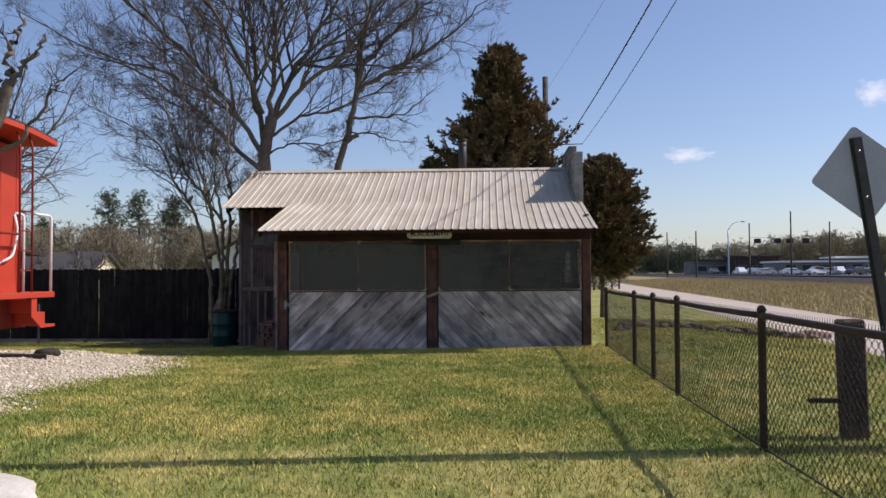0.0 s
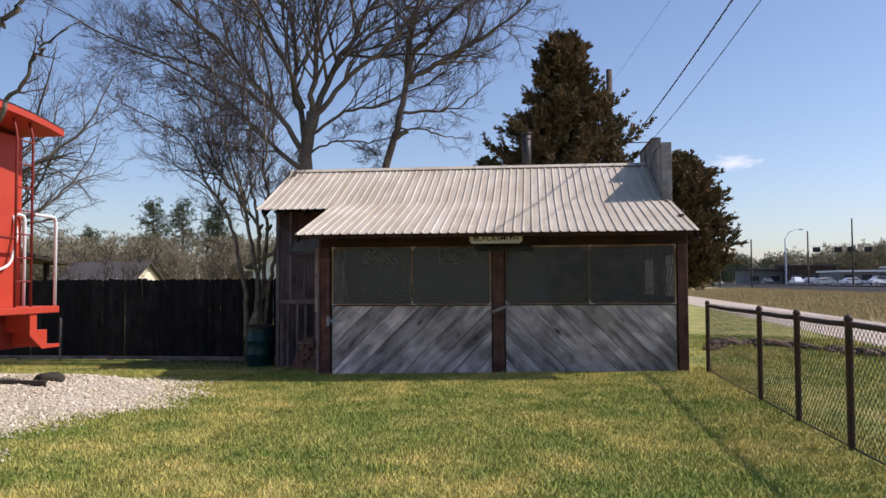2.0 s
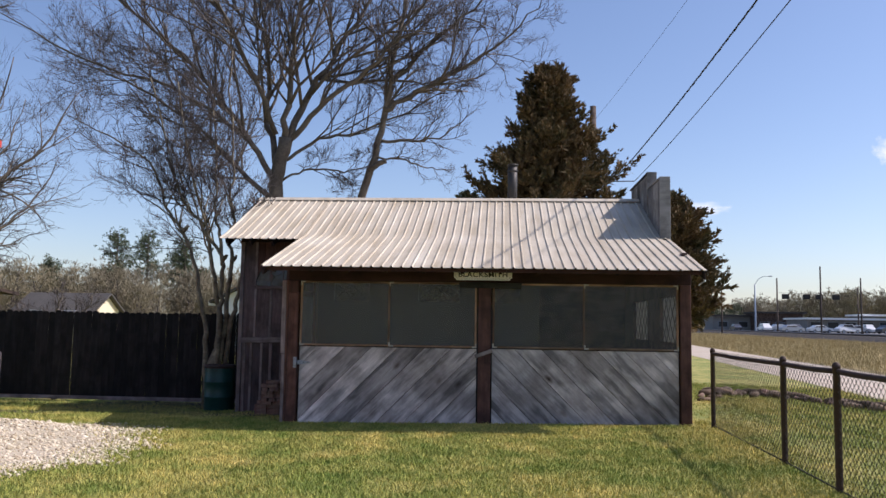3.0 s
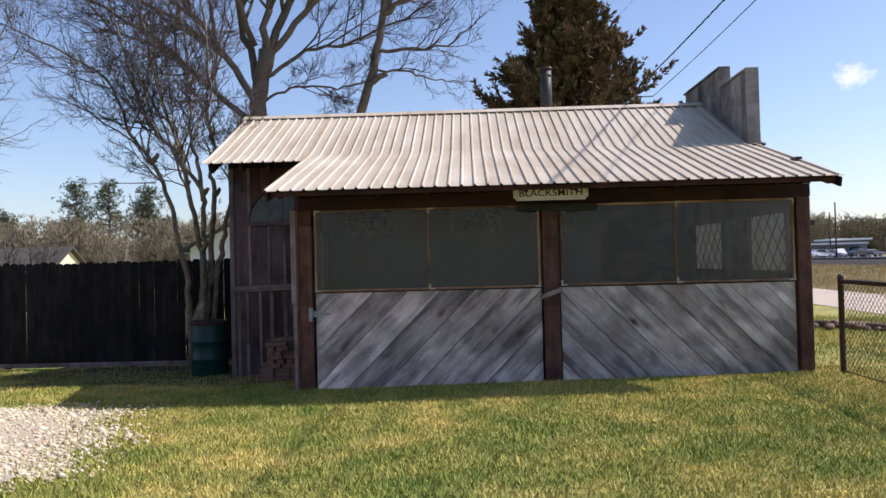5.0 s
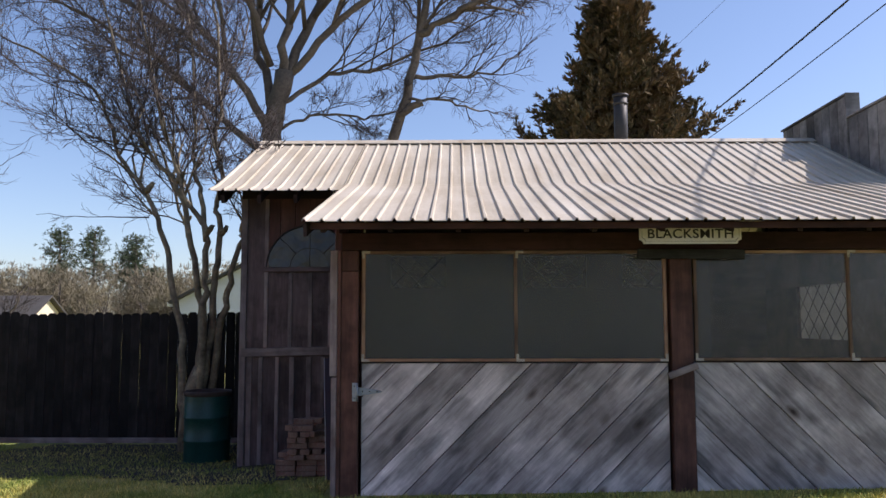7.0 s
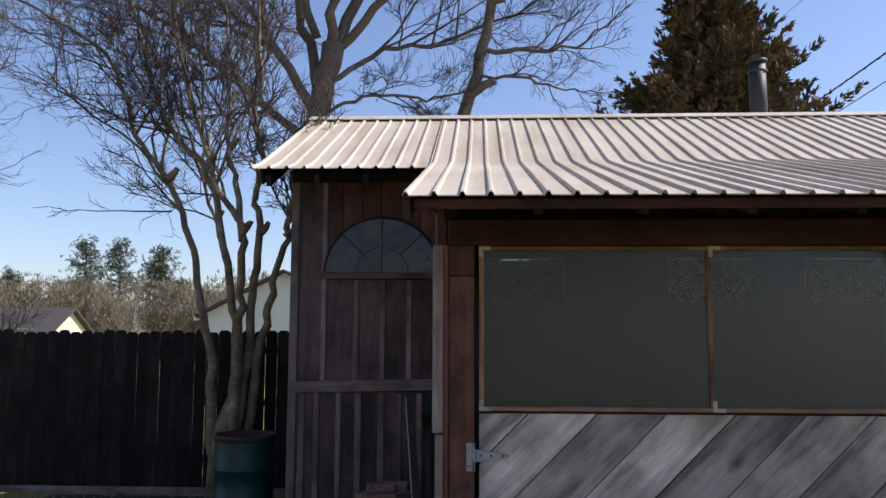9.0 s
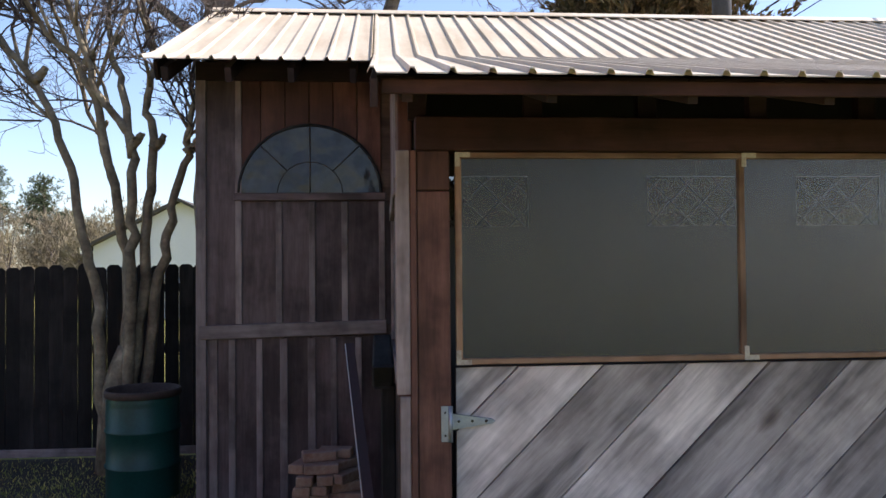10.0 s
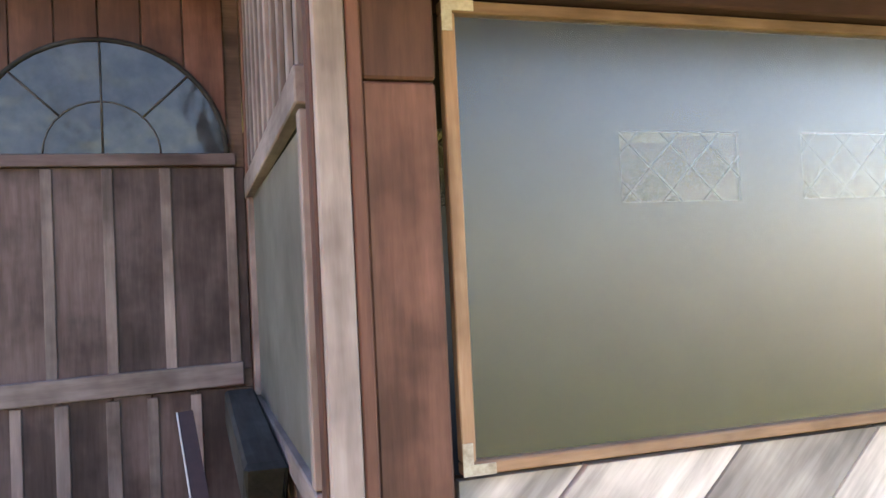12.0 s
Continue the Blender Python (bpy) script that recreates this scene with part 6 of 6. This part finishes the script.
def house(name, label, x0, x1, y0, y1, eave, ridge, wall, turn=0.0):
    """A gabled house with roof, wall and windows."""
    h = thing(name, label, "house", ((x0 + x1) / 2, (y0 + y1) / 2, -0.5))
    ox, oy, oz = h.location
    a, b, c, d = x0 - ox, x1 - ox, y0 - oy, y1 - oy
    e, r, m = eave - oz, ridge - oz, (c + d) / 2
    v = [(a, c, 0), (b, c, 0), (b, d, 0), (a, d, 0), (a, c, e), (b, c, e), (b, d, e), (a, d, e), (a, m, r), (b, m, r)]
    part("wall", mesh_from("wall", v, [(0, 1, 5, 4), (1, 2, 6, 9, 5), (2, 3, 7, 6), (3, 0, 4, 8, 7)], wall), h)
    o, t = 0.35, 0.12
    k = (r - e) / (m - c)
    for s, yy in ((-1, c - o), (1, d + o)):
        ze = e - o * k
        q = [(a - o, yy, ze + 0.02), (b + o, yy, ze + 0.02), (b + o, m, r + 0.02), (a - o, m, r + 0.02)]
        q += [(x, y, z + t) for x, y, z in q]
        part("roof", mesh_from("roof", q, [(0, 1, 2, 3), (7, 6, 5, 4), (0, 4, 5, 1), (1, 5, 6, 2), (2, 6, 7, 3), (3, 7, 4, 0)], M["shingle"]), h)
        part("fascia", boxes_mesh("fascia", [((a - o, yy - 0.03 if s < 0 else yy, ze - 0.1), (b + o, yy if s < 0 else yy + 0.03, ze + 0.1))], M["white_paint"]), h)
    for s in (-1, 1):
        for g in (0.28, 0.72):
            xx = a + (b - a) * g
            yy = c - 0.02 if s < 0 else d + 0.02
            w = box("window", (xx - 0.5, yy - 0.03, 1.2), (xx + 0.5, yy + 0.03, 2.4), M["white_paint"], h)
            box("pane", (xx - 0.44, yy - 0.035, 1.26), (xx + 0.44, yy + 0.035, 2.34), M["dark_void"], w)
    if turn:
        h.rotation_euler = (0, 0, turn)
    return h


house("house", "small cream house with a grey shingle roof beyond the fence", -32.6, -27.35, 39.3, 43.7, 1.75, 3.02, M["cream"])
house("house", "pale sided house with a shingle roof behind the trees", -16.2, -6.2, 29.7, 36.3, 2.45, 4.15, M["pale_wall"], math.pi / 2)
# open pavilion beyond the fence
pav = thing("pavilion", "open pavilion with a dark low roof beyond the fence", "pavilion", (-16.9, 7.5, -0.4))
for px, py in ((2.7, -1.2), (2.7, 1.4), (-2.5, -1.2), (-2.5, 1.4)):
    timber("post", (px, py, 0), (px, py, 2.75), 0.12, 0.12, M["post_wood"], pav)
for sx in (1, -1):
    timber("brace", (2.7 * sx - 0.2 * (sx < 0) * -1, -1.2, 2.1), (2.7 * sx - 0.6 * sx, -1.2, 2.7), 0.08, 0.06, M["post_wood"], pav)
pv = [(-3.2, -1.8, 3.2), (3.15, -1.8, 2.86), (3.15, 2.0, 2.45), (-3.2, 2.0, 2.75)]
pv += [(x, y, z + 0.09) for x, y, z in pv]
part("roof", mesh_from("roof", pv, [(3, 2, 1, 0), (4, 5, 6, 7), (0, 1, 5, 4), (1, 2, 6, 5), (2, 3, 7, 6), (3, 0, 4, 7)], M["post_wood"]), pav)


def car_at(u, v, turn, paint, label, tall=0.0):
    """A parked car."""
    p = (ROAD_OUT * u + ROAD_DIR * v) * 1.3
    c = thing("parked_car", label, "car", (p.x, p.y, level(p.x, p.y) + 0.052), "parked cars")
    c.rotation_euler = (0, 0, turn)
    prof = [(-2.2, 0.35), (-2.25, 0.75), (-2.1, 0.95), (-1.5, 1.0 + tall), (-1.05, 1.42 + tall), (0.45, 1.45 + tall), (1.05, 1.0), (2.0, 0.88), (2.25, 0.65), (2.22, 0.35)]
    n = len(prof)
    vv = []
    for yy, k in ((-0.86, 1.0), (0.86, 1.0)):
        vv += [(x, yy * (0.82 if z > 1.2 else 1.0), z) for x, z in prof]
    part("body", mesh_from("body", vv, [tuple(range(n)), tuple(reversed(range(n, 2 * n)))] + [((i + 1) % n, i, n + i, n + (i + 1) % n) for i in range(n)], paint), c)
    for s in (-1, 1):
        gl = [(-1.4, 1.02 + tall), (-1.0, 1.36 + tall), (0.4, 1.39 + tall), (0.88, 1.02)]
        q = [(x, s * (0.868 if z < 1.2 else 0.72), z) for x, z in gl] + [(x, s * (0.80 if z < 1.2 else 0.66), z) for x, z in gl]
        part("side_glass", mesh_from("side_glass", q, [(0, 1, 2, 3), (7, 6, 5, 4), (0, 4, 5, 1), (1, 5, 6, 2), (2, 6, 7, 3), (3, 7, 4, 0)], M["dark_void"]), c)
        for xx in (-1.4, 1.4):
            w = part("wheel", lathe("wheel", [(0.001, -0.1), (0.3, -0.1), (0.33, -0.06), (0.33, 0.06), (0.3, 0.1), (0.22, 0.1)], M["tyre"], 16), c, "", pose(xx, s * 0.8, 0.33, -90 * s))
            part("rim", lathe("rim", [(0.22, 0.095), (0.2, 0.08), (0.001, 0.085)], M["galv"], 12), w)
    wsq = [(1.08, -0.66, 1.03), (1.08, 0.66, 1.03), (0.52, 0.58, 1.40 + tall), (0.52, -0.58, 1.40 + tall)]
    part("windscreen", mesh_from("windscreen", wsq + [(x + 0.02, y, z + 0.02) for x, y, z in wsq], [(3, 2, 1, 0), (4, 5, 6, 7), (0, 1, 5, 4), (1, 2, 6, 5), (2, 3, 7, 6), (3, 0, 4, 7)], M["dark_void"]), c)


for u, v, turn, paint, label, tall in ((33.5, 112, 0.2, "car_silver", "silver car parked beyond the railway", 0),
                                       (35.5, 118, 1.6, "car_dark", "dark car parked beyond the railway", 0.2),
                                       (38, 114, 0.1, "car_white", "white saloon car parked beyond the railway", 0),
                                       (41.5, 113, 0.2, "car_white", "white pickup parked beyond the railway", 0.25),
                                       (40, 121, 0.1, "car_dark", "dark car parked beyond the railway", 0),
                                       (44.5, 118, 0.0, "car_silver", "silver car parked beyond the railway", 0.1),
                                       (47, 113, 0.3, "car_dark", "dark car parked beyond the railway", 0.2),
                                       (50, 117, 0.1, "car_silver", "silver car parked beyond the railway", 0),
                                       (53, 112, 0.2, "car_red", "dark red car parked beyond the railway", 0),
                                       (33.6, 128, 1.6, "car_white", "white car parked beyond the railway", 0.3),
                                       (36.5, 130, 0.1, "car_silver", "silver car parked beyond the railway", 0.2),
                                       (48, 124, 1.5, "car_white", "white van-like car parked beyond the railway", 0.35),
                                       (56, 118, 0.1, "car_dark", "dark car parked beyond the railway", 0.1),
                                       (33.6, 150, 1.6, "car_dark", "dark car parked beyond the railway", 0.2)):
    car_at(u, v, turn, M[paint], label, tall)


def shop(u, v, length, depth, h, wall, label, white_roof, turn):
    p = (ROAD_OUT * u + ROAD_DIR * v) * 1.32
    b = thing("low_building", label, "building", (p.x, p.y, level(p.x, p.y)))
    b.rotation_euler = (0, 0, math.pi + turn - 1.5)
    box("wall", (-length / 2, -depth / 2, -0.3), (length / 2, depth / 2, h), wall, b)
    box("roof", (-length / 2 - 0.6, -depth / 2 - 0.6, h + 0.001), (length / 2 + 0.6, depth / 2 + 1.8, h + 0.45), M["white_paint"] if white_roof else M["shingle"], b)
    n = int(length / 4)
    for k in range(n):
        xx = -length / 2 + (k + 0.5) * length / n
        w = box("window", (xx - 1.3, depth / 2 + 0.001, 0.9), (xx + 1.3, depth / 2 + 0.06, 2.5), M["galv"], b)
        box("pane", (xx - 1.22, depth / 2 + 0.04, 0.98), (xx + 1.22, depth / 2 + 0.075, 2.42), M["dark_void"], w)


shop(52, 150, 20, 14, 3.0, M["grey_wall"], "low grey commercial building with a white roof edge", True, 1.5)
shop(73, 138, 26, 14, 4.6, M["pale_wall"], "low pale metal-sided shop with a shallow roof", False, 1.4)
shop(36.5, 172, 11, 10, 3.9, M["grey_wall"], "grey building far along the street", False, 1.5)
shop(45, 168, 12, 10, 4.8, M["brown_board"], "dark low building beyond the car park", False, 1.5)
shop(61, 158, 9, 9, 4.2, M["grey_wall"], "small grey building with a white roof edge", True, 1.45)
for k, (px, py, h) in enumerate(((35.8, 120, 7.7), (37.6, 150, 9.0), (44.9, 121, 9.0), (51.0, 119, 10.8), (58.5, 122, 9.2), (63.5, 112, 13.0), (28.0, 170, 7.0), (70.0, 150, 9.0))):
    pp = utility_pole(px, py, h + 0.6, False, "thin dark utility pole far along the railway")
    pp["group"] = "far poles"
lp = Vector((41.4, 121.0, 0))
lamp = thing("street_lamp", "galvanised street lamp with a curved arm beside the railway", "street lamp", (lp.x, lp.y, level(lp.x, lp.y)))
part("column", lathe("column", [(0.16, 0), (0.10, 8.2), (0.001, 8.25)], M["galv"], 10), lamp)
part("arm", tube_mesh("arm", path_segs([(0, 0, 8.1), (0.5, 0, 9.0), (1.3, 0, 9.5), (2.3, 0, 9.6)], 0.05), M["galv"], 6), lamp)
box("lamp_head", (2.1, -0.15, 9.5), (2.8, 0.15, 9.66), M["galv"], lamp, "", 0.04)
sig = thing("traffic_signals", "dark traffic signal heads hung on a span wire", "traffic signal", (0, 0, 0))
a, b = Vector((44.9, 121, 0)), Vector((58.5, 122, 0))
part("span_wire", tube_mesh("span_wire", [[a.x, a.y, 7.2, b.x, b.y, 7.0, 0.02, 0.02]], M["wire"], 5), sig)
for f in (0.1, 0.35, 0.5, 0.7):
    q = a.lerp(b, f)
    box("signal_head", (q.x - 0.55, q.y - 0.2, 6.2), (q.x + 0.55, q.y + 0.2, 7.0), M["black_metal"], sig, "", 0.05)
for u in (28.38, 29.82):
    segs = []
    for v in range(-90, 300, 30):
        p, q = ROAD_OUT * u + ROAD_DIR * v, ROAD_OUT * u + ROAD_DIR * (v + 30)
        segs.append([p.x, p.y, level(p.x, p.y) + 0.66, q.x, q.y, level(q.x, q.y) + 0.66, 0.085, 0.085])
    tagged(part("railway_rail", tube_mesh("railway_rail", segs, M["rail"], 4)), "dark steel railway rail on its stone bank", "rail", "railway rails")

# ---- grass blades and loose stones ----
rg = np.random.default_rng(2)


def scatter(n, x0, x1, y0, y1):
    return rg.uniform(x0, x1, n), rg.uniform(y0, y1, n)


level_v = np.vectorize(level)
gravel_v = np.vectorize(in_gravel)


def blades(name, n, x0, x1, y0, y1, h, label, soft=0.01):
    x, y = scatter(n, x0, x1, y0, y1)
    edge = np.minimum(np.minimum(x - x0, x1 - x), np.minimum(y - y0, y1 - y))
    keep = (edge > rg.uniform(0, soft, n)) & (gravel_v(x, y) < rg.uniform(-0.3, 0.75, n)) & ~((x > -3.4) & (x < 3.2) & (y > -0.06)) & ~((x > -4.8) & (x < -3.2) & (y > 1.9))
    keep &= x * ROAD_OUT.x + y * ROAD_OUT.y < 8.4 + rg.normal(0, 0.12, n)
    x, y = x[keep], y[keep]
    z = level_v(x, y)
    n = len(x)
    a = rg.uniform(0, 2 * np.pi, n)
    hh = h * rg.uniform(0.45, 1.25, n)
    w = rg.uniform(0.004, 0.0085, n)
    lean = rg.normal(0, 0.5, (n, 2)) * hh[:, None]
    p = np.stack([x, y, z - 0.004], 1)
    s = np.stack([np.cos(a), np.sin(a), 0 * a], 1) * w[:, None]
    tip = p + np.stack([lean[:, 0], lean[:, 1], hh], 1)
    v = np.stack([p - s, p + s, tip], 1).reshape(-1, 3)
    ob = part(name, fast_mesh(name, v, np.arange(3 * n).reshape(-1, 3), M["blade"]))
    return tagged(ob, label, "grass", kind="stuff")


blades("grass", 380000, -7.4, 4.2, -9.6, 0.9, 0.045, "short patchy winter grass blades on the lawn", 1.2)
blades("grass", 210000, -9.5, 8.5, -18.5, -8.0, 0.05, "short patchy winter grass blades on the lawn", 2.0)
blades("grass", 70000, -15.0, -3.1, -1.4, 4.9, 0.045, "shaded grass along the board fence", 1.2)
blades("grass", 150000, 3.3, 11.0, -12.0, 10.0, 0.06, "longer grass beyond the chain-link fence", 1.6)
x, y = scatter(170000, 12.3, 26.3, -2.0, 130.0)
a = rg.uniform(0, 2 * np.pi, len(x))
hh, w = rg.gamma(3.0, 0.045, len(x)), rg.uniform(0.008, 0.02, len(x))
px, py = x * ROAD_OUT.x + y * ROAD_DIR.x, x * ROAD_OUT.y + y * ROAD_DIR.y
p = np.stack([px, py, level_v(px, py) + 0.02], 1)
sd = np.stack([np.cos(a), np.sin(a), 0 * a], 1) * w[:, None]
tip = p + np.stack([rg.normal(0, 0.4, len(x)) * hh, rg.normal(0, 0.4, len(x)) * hh, hh], 1)
vb = np.stack([p - sd, p + sd, tip], 1).reshape(-1, 3)
tagged(part("dry_grass", fast_mesh("dry_grass", vb, np.arange(3 * len(x)).reshape(-1, 3), M["straw"])), "dry straw-coloured winter grass beside the railway", "grass", kind="stuff")
x, y = scatter(40000, -13.0, -3.9, -9.5, -0.7)
inside = gravel_v(x, y)
keep = inside > rg.uniform(-0.35, 0.3, len(x))
x, y = x[keep], y[keep]
n = len(x)
z = level_v(x, y) + 0.014
oct_v = np.array([(1, 0, 0), (-1, 0, 0), (0, 1, 0), (0, -1, 0), (0, 0, 1), (0, 0, -1)], float)
oct_f = np.array([(0, 2, 4), (2, 1, 4), (1, 3, 4), (3, 0, 4), (2, 0, 5), (1, 2, 5), (3, 1, 5), (0, 3, 5)])
sz = rg.gamma(3.0, 0.0048, n)[:, None, None] + 0.006
sv = (oct_v[None] * rg.uniform(0.6, 1.3, (n, 6, 1)) + rg.normal(0, 0.15, (n, 6, 3))) * sz * np.array([1, 1, 0.65])
t = rg.uniform(0, 6.28, n)
ct, stn = np.cos(t)[:, None], np.sin(t)[:, None]
sv = np.stack([sv[..., 0] * ct - sv[..., 1] * stn, sv[..., 0] * stn + sv[..., 1] * ct, sv[..., 2]], -1) + np.stack([x, y, z], 1)[:, None]
sf = (oct_f[None] + (np.arange(n) * 6)[:, None, None]).reshape(-1, 3)
tagged(part("gravel_stones", fast_mesh("gravel_stones", sv.reshape(-1, 3), sf, M["stones"])), "loose pale crushed stones in the yard", "gravel", kind="stuff")
